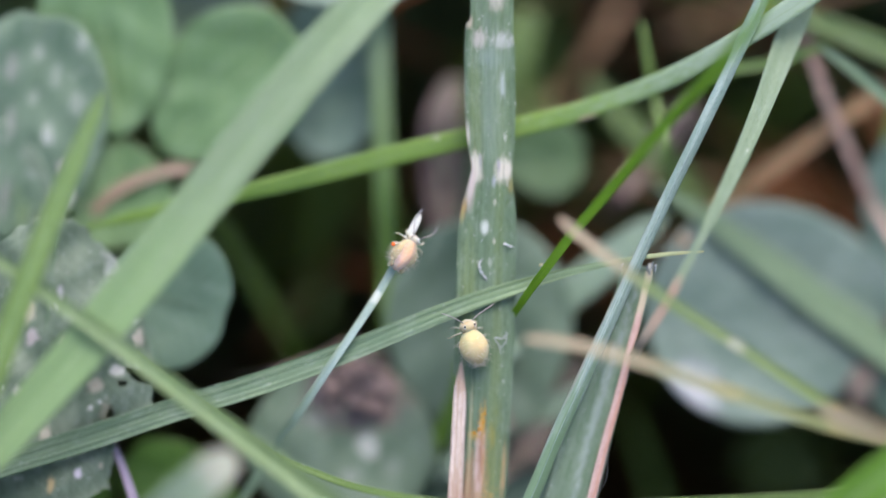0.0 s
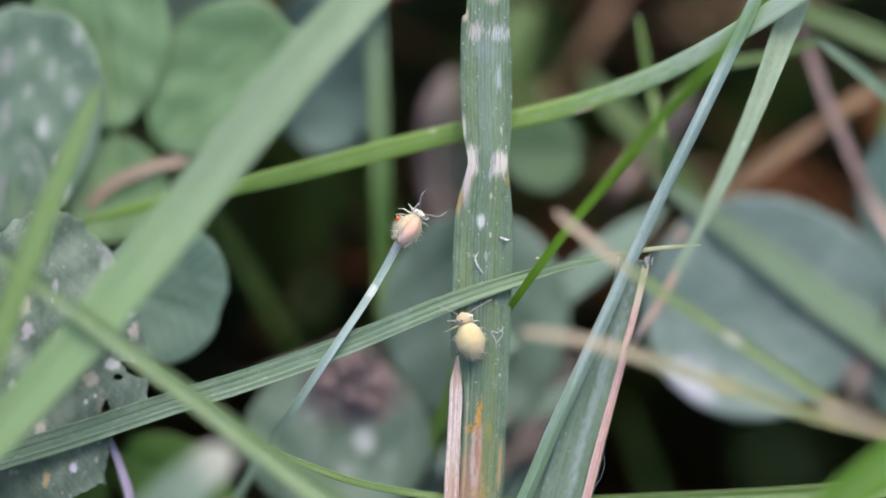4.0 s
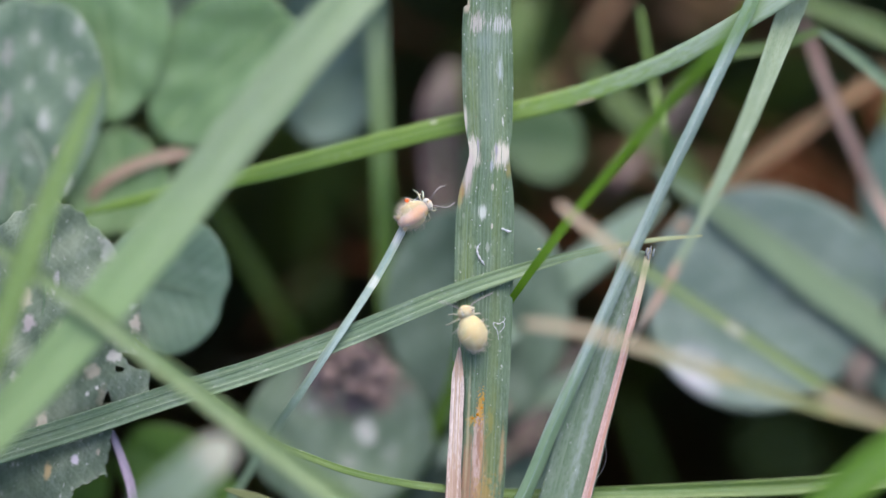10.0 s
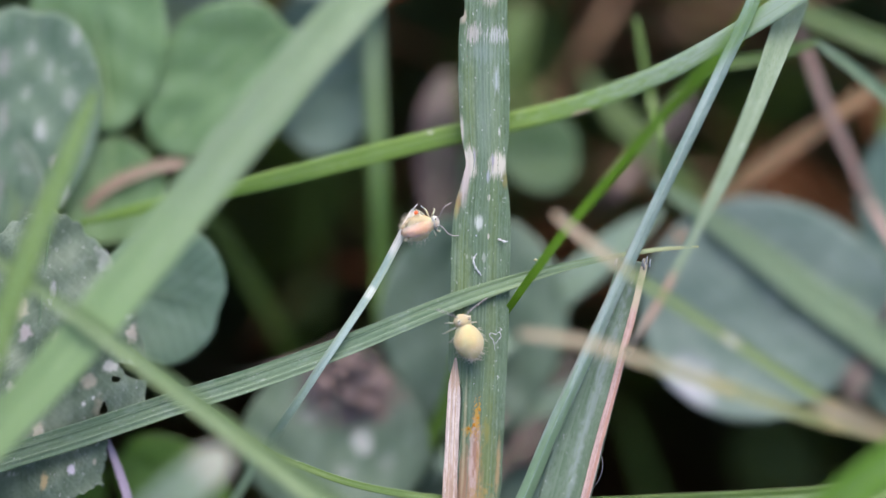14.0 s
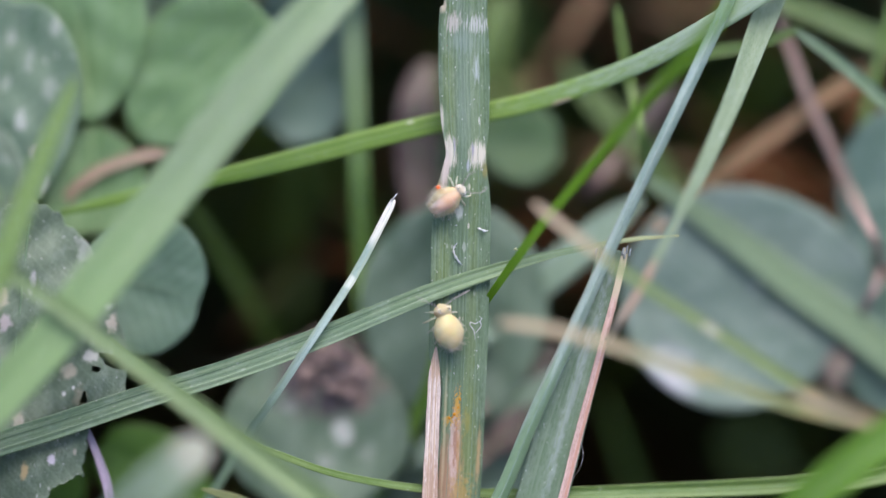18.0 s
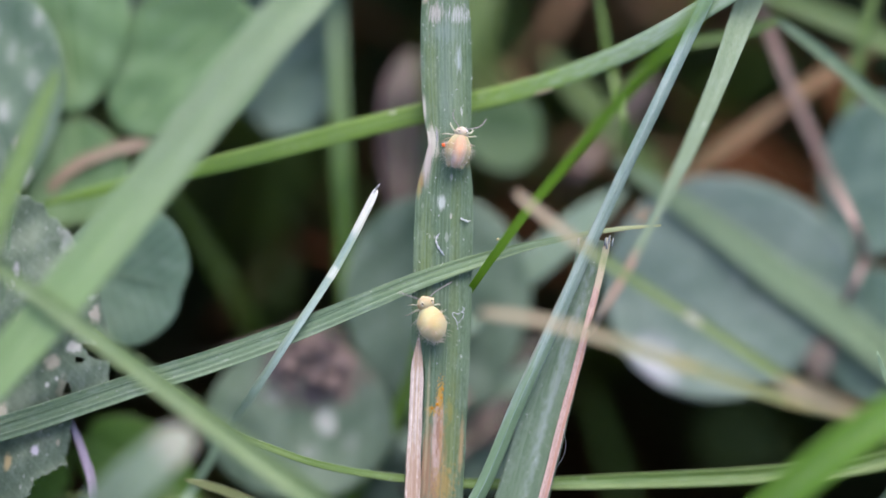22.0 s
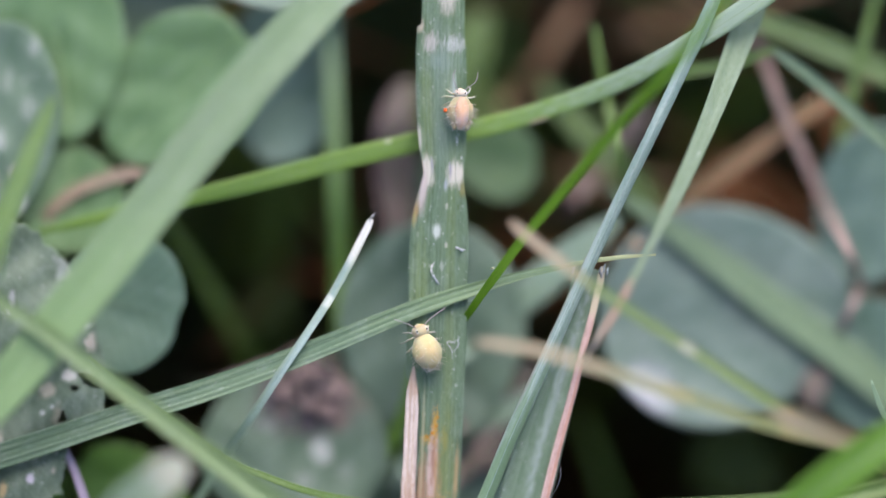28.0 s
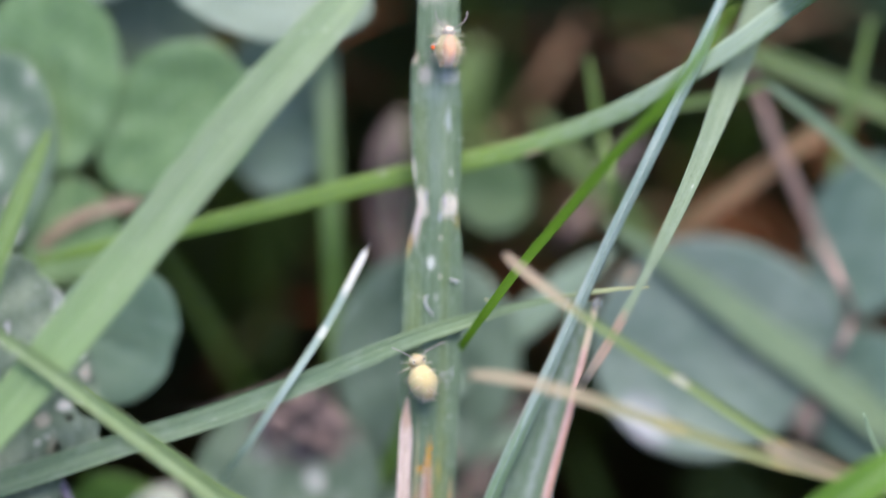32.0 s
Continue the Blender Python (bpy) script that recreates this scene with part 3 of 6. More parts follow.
PEACH = body_skin("peach_skin", (0.46, 0.3, 0.21), (0.47, 0.34, 0.295), (0.46, 0.26, 0.17), 0.03, 0.4)
OLIVE_SKIN = body_skin("olive_skin", (0.37, 0.305, 0.19), (0.34, 0.3, 0.2), (0.4, 0.29, 0.19), 0.1, 0.35)
FLANK = plain("pale_flank", (0.34, 0.28, 0.19), (0.4, 0.34, 0.25), 2200.0, 0.75, 0.9, 0.3, 0.12)
FACE = plain("pale_face", (0.33, 0.275, 0.165), (0.39, 0.335, 0.235), 2500.0, 0.75, 0.8, 0.2, 0.12)
FACE_GREY = plain("grey_face", (0.33, 0.3, 0.255), (0.45, 0.42, 0.37), 2500.0, 0.75, 0.8, 0.2, 0.12)
EYE_RING = plain("eye_ring", (0.42, 0.4, 0.33), (0.48, 0.46, 0.4), 2500.0, 0.6, 0.5)
EYE = plain("dark_eye", (0.012, 0.01, 0.014), (0.03, 0.025, 0.03), 3000.0, 0.25)
LIMB = plain("pale_limb", (0.27, 0.265, 0.2), (0.36, 0.355, 0.28), 3000.0, 0.6, 0.6, 0.2, 0.12)
FEELER = plain("grey_feeler", (0.2, 0.18, 0.18), (0.31, 0.28, 0.27), 3000.0, 0.5)
HAIR = plain("fine_hair", (0.48, 0.43, 0.34), (0.6, 0.54, 0.46), 3000.0, 0.5)
MITE = plain("orange_mite", (0.75, 0.1, 0.015), (0.85, 0.18, 0.03), 5000.0, 0.35)
RUST_SPOT = plain("rust_pustule", (0.38, 0.16, 0.012), (0.46, 0.22, 0.02), 4000.0, 0.9, spec=0.1)
SHED = plain("shed_skin", (0.34, 0.36, 0.37), (0.47, 0.48, 0.49), 3000.0, 0.4, 0.2)
# Dead browns darkened well below their own tone, with gap shade in the colour.
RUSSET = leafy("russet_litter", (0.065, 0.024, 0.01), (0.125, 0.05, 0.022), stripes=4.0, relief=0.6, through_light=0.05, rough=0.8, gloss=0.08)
LITTER = leafy("wet_shaded_litter", (0.01, 0.005, 0.0025), (0.04, 0.018, 0.009), stripes=4.0, relief=0.6, through_light=0.05, rough=0.8, gloss=0.08)
# Shaded copy of the grass greens: low light is put into this colour.
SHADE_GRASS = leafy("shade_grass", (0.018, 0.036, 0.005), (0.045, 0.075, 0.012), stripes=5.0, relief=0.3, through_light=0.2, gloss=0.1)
# Two darkened fresh greens; the shade on the background blades is in their colour.
DEEP_SHADE_GRASS = leafy("blade_deep_shade", (0.035, 0.075, 0.01), (0.065, 0.12, 0.02), stripes=6.0, relief=0.3, gloss=0.15)
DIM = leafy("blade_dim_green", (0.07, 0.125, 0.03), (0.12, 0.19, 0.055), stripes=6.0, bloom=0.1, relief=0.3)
STICK = leafy("dead_stick", (0.22, 0.11, 0.05), (0.36, 0.2, 0.11), stripes=4.0, relief=0.6, through_light=0.1, rough=0.6)
# Two clover greens darkened to paint in the shade low in the patch.
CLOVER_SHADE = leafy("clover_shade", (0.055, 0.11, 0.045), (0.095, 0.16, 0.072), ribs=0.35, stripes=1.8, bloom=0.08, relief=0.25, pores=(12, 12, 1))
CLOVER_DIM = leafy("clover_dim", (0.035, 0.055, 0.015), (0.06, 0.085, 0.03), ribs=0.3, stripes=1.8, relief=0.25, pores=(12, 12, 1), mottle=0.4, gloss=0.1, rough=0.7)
CLOVER_LUSH = leafy("clover_lush", (0.05, 0.13, 0.012), (0.105, 0.22, 0.035), ribs=0.5, stripes=1.8, relief=0.25, pores=(12, 12, 1), through_light=0.35, mottle=0.4)
SOIL = soil_material()


# ---- makers ----
def mesh_of(name, verts, faces, mat, uvs=None, smooth=True):
    me = bpy.data.meshes.new(name)
    me.from_pydata([tuple(v) for v in verts], [], faces)
    me.materials.append(mat)
    if uvs is not None:
        layer = me.uv_layers.new(name="UVMap")
        idx = np.empty(len(me.loops), dtype=np.int32)
        me.loops.foreach_get("vertex_index", idx)
        layer.data.foreach_set("uv", np.asarray(uvs, dtype=np.float32)[idx].ravel())
    if smooth:
        me.polygons.foreach_set("use_smooth", [True] * len(me.polygons))
    me.update()
    return me


def part(name, me, parent, label=""):
    ob = new(name, me)
    ob.parent = parent
    return tagged(ob, label)


def holder(name, place, label, category, group="", kind=""):
    ob = new(name)
    ob.location = place
    ob.empty_display_size = 0.002
    return tagged(ob, label, category, group, kind)


def spline(points, step=0.12):
    """Catmull-Rom through rows of numbers, sampled about every step mm."""
    p = np.array(points, dtype=float)
    p = np.vstack([2 * p[0] - p[1], p, 2 * p[-1] - p[-2]])
    out = []
    for i in range(1, len(p) - 2):
        n = max(2, int(np.linalg.norm(p[i + 1, :3] - p[i, :3]) / step))
        s = np.linspace(0, 1, n, endpoint=False)[:, None]
        a, b, c, d = p[i - 1], p[i], p[i + 1], p[i + 2]
        out.append(0.5 * (2 * b + (c - a) * s + (2 * a - 5 * b + 4 * c - d) * s ** 2 + (3 * b - a - 3 * c + d) * s ** 3))
    out.append(p[-2][None])
    return np.vstack(out)


def rooted(points, reach=9.0, sink=0.6):
    """Rows carried on from the first one down into the soil."""
    a, b = np.array(points[0], float), np.array(points[1], float)
    d = (a[:3] - b[:3]) / np.linalg.norm(a[:3] - b[:3])
    near, mid, low = a.copy(), a.copy(), a.copy()
    near[:3] = a[:3] + d * 2.5
    low[:3] = near[:3] + d * reach
    low[2] = down_to(low[0], low[1], -sink)
    mid[:3] = near[:3] + d * reach * 0.7
    mid[2] = 0.55 * near[2] + 0.45 * low[2]
    low[3] = mid[3] = a[3] * 0.9
    return [tuple(low), tuple(mid), tuple(near)] + [tuple(x) for x in points]


def ribbon_frames(points, step):
    q = spline(points, step)
    c, width = q[:, :3], np.maximum(q[:, 3], 0.02)
    roll = np.radians(q[:, 4])
    tan = np.gradient(c, axis=0)
    tan /= np.linalg.norm(tan, axis=1)[:, None]
    side = np.cross(tan, np.array([0, 0, 1.0]))
    side /= np.linalg.norm(side, axis=1)[:, None]
    nor = np.cross(side, tan)
    s2 = side * np.cos(roll)[:, None] + nor * np.sin(roll)[:, None]
    nor = np.cross(s2, tan)
    length = np.concatenate([[0], np.cumsum(np.linalg.norm(np.diff(c, axis=0), axis=1))])
    return c, width, s2, nor, length


def to_world(v, base):
    """Plot rows in mm to metres, from the thing's own base."""
    return (np.asarray(v) @ np.array(AXES).T) * MM + np.array(ORIGIN) - np.array(base)


def blade(points, mat, label, root=True, name="grass_plant", category="grass plant", group="", fold=0.12, cup=0.0, thick=0.1, across=12, step=0.14,
          veins=(0.0,), vein_mat=None, vein_size=0.035, rag=0.0, ridge=0.012, pitch=0.2, reach=9.0, edge=None, part_name="blade"):
    """A grass blade along rows (u, v, w, width, roll): a solid folded ribbon, with its raised veins as parts."""
    rows = [tuple(r) + (0,) * (5 - len(r)) for r in points]
    start = np.array(rows[0][:4])
    if root:
        rows = rooted(rows, reach)
    c, width, side, nor, length = ribbon_frames(rows, step)
    zero = length[np.argmin(np.linalg.norm(c - start[:3], axis=1))]
    base = at(*c[0])
    thing = holder(name, base, label, category, group)
    s = np.linspace(-1, 1, across + 1)
    n, k = len(c), across + 1

    def height(x, w):
        return fold * w * (np.abs(x) - 0.5) * 0.5 + cup * w * (x * x - 0.4) + ridge * np.cos(x * w * 0.5 * 6.283 / pitch)

    rnd = random.Random(int(abs(points[0][0]) * 1000) + len(points))
    wob = [rnd.uniform(0, 6.28) for _ in range(8)]
    top, bot, uv = [], [], []
    for i in range(n):
        l = length[i]
        left = 1 + rag * (math.sin(l * 1.7 + wob[0]) * 0.4 + math.sin(l * 5.1 + wob[1]) * 0.3 + math.sin(l * 17 + wob[2]) * 0.2)
        right = 1 + rag * (math.sin(l * 1.9 + wob[3]) * 0.4 + math.sin(l * 4.7 + wob[4]) * 0.3 + math.sin(l * 15 + wob[5]) * 0.2)
        e0, e1 = edge(l - zero) if edge else (1, 1)
        hw = width[i] / 2
        for x in s:
            xx = x * (left * e0 if x < 0 else right * e1)
            pt = c[i] + side[i] * xx * hw + nor[i] * height(xx, width[i])
            top.append(pt)
            bot.append(pt - nor[i] * min(thick, width[i] * 0.35) * (1 - 0.75 * x * x))
            uv.append((xx * hw, l - zero))
    verts = np.array(top + bot)
    off = n * k
    faces = []
    for i in range(n - 1):
        for j in range(across):
            p = i * k + j
            faces.append((p, p + 1, p + k + 1, p + k))
            faces.append((off + p, off + p + k, off + p + k + 1, off + p + 1))
        p, q = i * k, i * k + across
        faces.append((p, p + k, off + p + k, off + p))
        faces.append((q, off + q, off + q + k, q + k))
    for j in range(across):
        faces.append((j, off + j, off + j + 1, j + 1))
        p = (n - 1) * k + j
        faces.append((p, p + 1, off + p + 1, off + p))
    part(part_name, mesh_of(part_name, to_world(verts, base), faces, mat, uv + uv), thing)
    for x in veins:
        tube(thing, "midrib" if x == 0 and len(veins) == 1 else "vein",
             [c[i] + side[i] * x * width[i] / 2 + nor[i] * (height(x, width[i]) - vein_size * 0.6) for i in range(0, n, 2)],
             [min(vein_size, width[i] * 0.08) for i in range(0, n, 2)], vein_mat or RIB_LEAF, 5)
    return thing


def tube_mesh(name, path, radii, mat, sides=6, flat=1.0):
    """A tube along rows in metres or in its thing's space."""
    p = np.array(path, float)
    r = np.array(radii, float)
    tan = np.gradient(p, axis=0)
    tan /= np.maximum(np.linalg.norm(tan, axis=1)[:, None], 1e-12)
    ref = np.array([0.3, 0.2, 0.93])
    a = np.cross(tan, ref)
    a /= np.maximum(np.linalg.norm(a, axis=1)[:, None], 1e-9)
    b = np.cross(tan, a)
    ang = np.linspace(0, 2 * np.pi, sides, endpoint=False)
    v = (p[:, None] + r[:, None, None] * (np.cos(ang)[None, :, None] * a[:, None] + flat * np.sin(ang)[None, :, None] * b[:, None])).reshape(-1, 3)
    l = np.concatenate([[0], np.cumsum(np.linalg.norm(np.diff(p, axis=0), axis=1))])
    uv = [(ang[j] * r[i] * 1000, l[i] * 1000) for i in range(len(p)) for j in range(sides)]
    f = [(i * sides + j, i * sides + (j + 1) % sides, (i + 1) * sides + (j + 1) % sides, (i + 1) * sides + j) for i in range(len(p) - 1) for j in range(sides)]
    f += [tuple(range(sides))[::-1], tuple((len(p) - 1) * sides + j for j in range(sides))]
    return mesh_of(name, v, f, mat, uv)


def tube(thing, name, path, radii, mat, sides=6, label=""):
    """A tube along plot rows in mm, as a part of thing."""
    return part(name, tube_mesh(name, to_world(path, thing.location), [r * MM for r in radii], mat, sides), thing, label)


def stalk(points, mat, label, root=True, name="grass_plant", category="grass plant", sides=8, part_name="stem", reach=9.0):
    """A round stem along rows (u, v, w, width)."""
    rows = rooted(points, reach) if root else points
    q = spline([tuple(r[:4]) for r in rows], 0.25)
    thing = holder(name, at(*q[0, :3]), label, category)
    tube(thing, part_name, q[:, :3], q[:, 3] / 2, mat, sides)
    return thing


def leaflet_mesh(base, half_length, half_width, mat, notch=0.08, fold=0.12, cup=0.1, wave=0.03, seed=0, holes=(), rag=0.0, blunt=0.55, fine=1):
    """An obovate leaflet from its foot along +x, lying in x, y (mm), with a folded midrib, a notched tip and real thickness."""
    rnd = random.Random(seed)
    ph = [rnd.uniform(0, 6.28) for _ in range(6)]
    rings, spokes = 16 * fine, 64 * fine
    top, uv = [], []

    def rim(a):
        x = half_length * (1 - math.cos(a))
        y = half_width * math.sin(a) * (1 - blunt * 0.25 * math.cos(a) - 0.12 * math.cos(a) ** 2)
        x -= half_length * notch * math.exp(-((a - math.pi) / 0.22) ** 2)
        k = 1 + rag * (0.5 * math.sin(7 * a + ph[0]) + 0.4 * math.sin(17 * a + ph[1]) + 0.4 * math.sin(31 * a + ph[2]))
        k *= 1 + 0.006 * math.sin(40 * a)
        return half_length + (x - half_length) * k, y * k

    for i in range(rings + 1):
        f = (i / rings) ** 0.85
        for j in range(spokes):
            x, y = rim(j / spokes * 2 * math.pi)
            x, y = half_length + (x - half_length) * f, y * f
            z = fold * abs(y) + cup * half_length * ((x / half_length - 1) ** 2) * 0.5
            z += wave * half_length * (math.sin(x * 1.3 + ph[3]) * math.sin(y * 1.5 + ph[4]) + 0.25 * math.sin(4.0 * (abs(y) * 0.8 + x)))
            top.append((x, y, z))
            uv.append((y, x))
    n = len(top)
    inside = [False] * n
    for q, (x, y, z) in enumerate(top if holes else ()):
        for hx, hy, hr, hs in holes:
            d = math.hypot((x - hx) / hr, (y - hy) / hs)
            b = math.atan2((y - hy) / hs, (x - hx) / hr)
            edge = 1 + 0.035 * math.sin(9 * b + hx) + 0.02 * math.sin(31 * b) + 0.012 * math.sin(67 * b) + (0.22 * math.sin(3 * b + hx * 2) + 0.1 * math.sin(5 * b) if hr < 0.3 else 0)
            if d < edge and hr > 0:
                inside[q] = True
                k = edge / max(d, 0.05)
                top[q] = (hx + (x - hx) * k, hy + (y - hy) * k, z)
                break
    verts = top + [(x, y, z - 0.12) for x, y, z in top]
    faces = []
    for i in range(rings):
        for j in range(spokes):
            a, b = i * spokes + j, i * spokes + (j + 1) % spokes
            c, d = b + spokes, a + spokes
            if holes and all(inside[q] for q in (a, b, c, d)):
                continue
            faces.append((a, d, c, b))
            faces.append((n + a, n + b, n + c, n + d))
    for j in range(spokes):
        a, b = rings * spokes + j, rings * spokes + (j + 1) % spokes
        faces.append((a, n + a, n + b, b))
    return mesh_of("leaflet", np.array(verts) * MM, faces, mat, uv + uv)


def leaf_pose(u, v, w, turn, lean=0.0, tip_up=0.0):
    """Pose of a leaflet's foot on the plot: turn in degrees from +u, then rolled and pitched."""
    m = AXES.to_4x4() @ Matrix.Rotation(radians(turn), 4, "Z") @ Matrix.Rotation(radians(-tip_up), 4, "Y") @ Matrix.Rotation(radians(lean), 4, "X")
    m.translation = at(u, v, w)
    return m


def clover(leaflets, label, petiole_mat, vein_mat, name="clover", category="clover", bend=(2.0, -3.0), hub=None, veins=True):
    """A clover leaf: leaflets (u, v, w of the foot, turn, length, width, lean, tip_up, material, extras) round the hub and a petiole down to the soil."""
    hub = hub or leaflets[0][:3]
    thing = holder(name, at(*hub), label, category)
    for i, (u, v, w, turn, length, width, lean, tip_up, mat, extras) in enumerate(leaflets):
        lf = part("leaflet", leaflet_mesh(None, length / 2, width / 2, mat, seed=i + int(abs(u) * 10), **extras), thing)
        lf.matrix_local = Matrix.Translation(-thing.location) @ leaf_pose(u, v, w, turn, lean, tip_up)
        if veins:
            fold = extras.get("fold", 0.12)
            part("midrib", tube_mesh("midrib", [(length * MM * k / 12, 0, (extras.get("cup", 0.1) * length / 4 * ((k / 6 - 1) ** 2) + 0.005) * MM) for k in range(12)], [0.045 * MM * (1 - k / 14) for k in range(12)], vein_mat, 5), lf)
        if math.dist((u, v, w), hub) > 0.4:
            tube(thing, "petiolule", spline([(*hub, 1), (u, v, w, 1)], 0.3)[:, :3], [0.12] * len(spline([(*hub, 1), (u, v, w, 1)], 0.3)), petiole_mat)
    foot = (hub[0] + bend[0], hub[1] + bend[1])
    path = spline([(*hub, 0), (hub[0] + bend[0] * 0.15, hub[1] + bend[1] * 0.15, hub[2] - 2.5, 0), (hub[0] + bend[0] * 0.6, hub[1] + bend[1] * 0.6, (hub[2] + down_to(*foot)) / 2, 0), (*foot, down_to(*foot, -0.6), 0)], 0.3)
    tube(thing, "petiole", path[:, :3], [0.22] * len(path), petiole_mat, 7)
    return thing


# ---- ground ----
def ground():
    ring = [0, 0.004, 0.008, 0.012, 0.016, 0.02, 0.024, 0.028, 0.032, 0.038, 0.046, 0.06, 0.08, 0.12, 0.2, 0.4, 1.0, 4.0, 20.0, 120.0]
    line = [-x for x in ring[:0:-1]] + ring
    k = len(line)
    v = []
    for y in line:
        for x in line:
            d = math.hypot(x, y)
            near = max(0.0, 1 - d / 0.1)
            v.append((x, y, near * 0.0012 * (noise.noise((x * 160, y * 160, 3.1)) + 0.5 * noise.noise((x * 420, y * 420, 1.7))) - 0.0006 * near))
    f = [(i * k + j, i * k + j + 1, (i + 1) * k + j + 1, (i + 1) * k + j) for i in range(k - 1) for j in range(k - 1)]
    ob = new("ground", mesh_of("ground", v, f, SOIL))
    tagged(ob, "damp crumbly soil, darkened for the shade under the grass", "soil", kind="structure")


ground()

# ---- clover ----
clover([(13.105, -0.733, -3.9, -170.662, 7.433, 6.438, 0, 4, CLOVER_WHITE_SPOT, dict(notch=0.03, fold=0.05)),
        (13.17, -0.473, -3.9, 71.024, 4.912, 3.83, 0, 3, CLOVER_BLUE, dict(fold=0.06)),
        (13.235, -0.896, -3.9, -68.53, 4.186, 3.749, 0, 0, CLOVER_BLUE, dict(fold=0.06))],
       "grey-green clover leaf with three round leaflets and a white blotch", PETIOLE, RIB_DIM, hub=(13.174, -0.636, -3.95), bend=(1.5, -2))
clover([(0.944, -5.355, -3.65, 88.904, 6.805, 5.372, 0, 4, CLOVER_GREY, dict(fold=0.06)),
        (0.831, -4.301, -3.8, -124.695, 3.864, 3.91, 0, -4, CLOVER_GREY, dict(fold=0.06)),
        (1.076, -4.303, -3.9, -42.184, 3.52, 3.586, 0, -8, CLOVER_BLUE, dict(fold=0.06))],
       "grey-green clover leaf with rounded leaflets behind the grass", PETIOLE, RIB_DIM, hub=(0.945, -5.195, -3.75), bend=(0.5, -3))
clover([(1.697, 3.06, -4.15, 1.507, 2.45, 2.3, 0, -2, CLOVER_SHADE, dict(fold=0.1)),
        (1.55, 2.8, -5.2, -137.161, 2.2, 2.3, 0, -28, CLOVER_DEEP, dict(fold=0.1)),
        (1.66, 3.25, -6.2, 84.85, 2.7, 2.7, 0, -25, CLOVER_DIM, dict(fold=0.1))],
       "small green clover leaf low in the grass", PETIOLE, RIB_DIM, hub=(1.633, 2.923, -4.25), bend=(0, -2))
clover([(-9.378, 3.677, -2.75, 96.6, 5.6, 3.9, 0, 5, CLOVER_BRIGHT, dict(fold=0.1)),
        (-9.367, 3.517, -2.85, -87.371, 3.18, 3.079, 0, 2, CLOVER_BRIGHT, dict(fold=0.12))],
       "light green clover leaf with rounded leaflets", PETIOLE, RIB_PALE, hub=(-9.372, 3.622, -3.25), bend=(2, -2))
clover([(-12.34, 0.58, -1.75, 82.271, 6.828, 4.43, 0, -1, CLOVER_MILDEW, dict(fold=0.05, wave=0.03, cup=0.02)),
        (-12.577, 0.5, -2.15, 156.615, 3.254, 3.229, 0, -2, CLOVER_MILDEW, dict(fold=0.08)),
        (-13.604, 0.79, -1.85, 34.992, 1.967, 1.531, 0, 0, CLOVER_GREEN, dict(fold=0.1))],
       "dull clover leaf mottled with white mildew", PETIOLE, RIB_DIM, hub=(-12.506, 0.533, -2.3), bend=(-1, -2))
clover([(-8.108, 3.292, -2.95, 43.0, 5.3, 4.1, 0, 6, CLOVER_BRIGHT, dict(fold=0.1)),
        (-8.2, 4.2, -4.15, 76.0, 5.6, 4.6, 0, -3, CLOVER_GREY, dict(fold=0.1))],
       "light green clover leaf behind the broad blade", PETIOLE, RIB_PALE, hub=(-8.216, 3.27, -3.55), bend=(2.5, -2))
clover([(-2.106, 5.696, -4.15, -133.352, 3.21, 2.693, 0, 0, CLOVER_BLUE, dict(fold=0.1)),
        (-2.025, 5.83, -4.25, 159.37, 2.966, 2.776, 0, 0, CLOVER_BLUE, dict(fold=0.1))],
       "blue-green clover leaf in the shade", PETIOLE, RIB_DIM, hub=(-2.025, 5.797, -4.25), bend=(-1, -3))
clover([(-10.937, 1.359, -0.4, -96.237, 8.83, 6.396, 0, 0, CLOVER_SPOTTED, dict(fold=0.03, notch=0.02, wave=0.05, rag=0.022, cup=0.02, fine=5,
         holes=((5.37, 2.08, 0.17, 0.1), (4.5, 2.36, 0.09, 0.17), (4.2, 2.95, 0.2, 0.55), (6.9, 3.75, 1.9, 1.5), (8.8, 2.6, 1.3, 1.35)))),
        (-9.633, -0.466, -1.45, -16.531, 3.674, 4.021, 0, -2, CLOVER_DEEP, dict(fold=0.05)),
        (-11.186, 1.467, -1.85, 163.74, 4.029, 4.191, 0, -4, CLOVER_SPOTTED, dict(fold=0.08))],
       "ragged spotted clover leaf with holes and white specks", PETIOLE, RIB_DIM, hub=(-10.852, 0.982, -1.65), bend=(0, -3))
clover([(-2.819, -2.576, -2.8, -92.628, 4.947, 5.428, 0, 2, CLOVER_SCARRED, dict(fold=0.04))],
       "grey-green clover leaf with a brown withered scar", PETIOLE, RIB_DIM, hub=(-2.862, -2.488, -3.45), bend=(1, -2))
clover([(-5.9, -7.65, -3.1, 146, 3.95, 2.5, 0, 2, CLOVER_LUSH, dict(fold=0.12)),
        (-5.743, -7.69, -3.05, -124.592, 2.858, 2.758, 0, 0, CLOVER_LUSH, dict(fold=0.12)),
        (-9.805, -7.451, -3.15, 137.49, 2.643, 2.76, 0, 0, CLOVER_LUSH, dict(fold=0.12))],
       "fresh green clover leaf near the soil", PETIOLE, RIB_PALE, hub=(-5.841, -7.609, -3.05), bend=(0, -2))
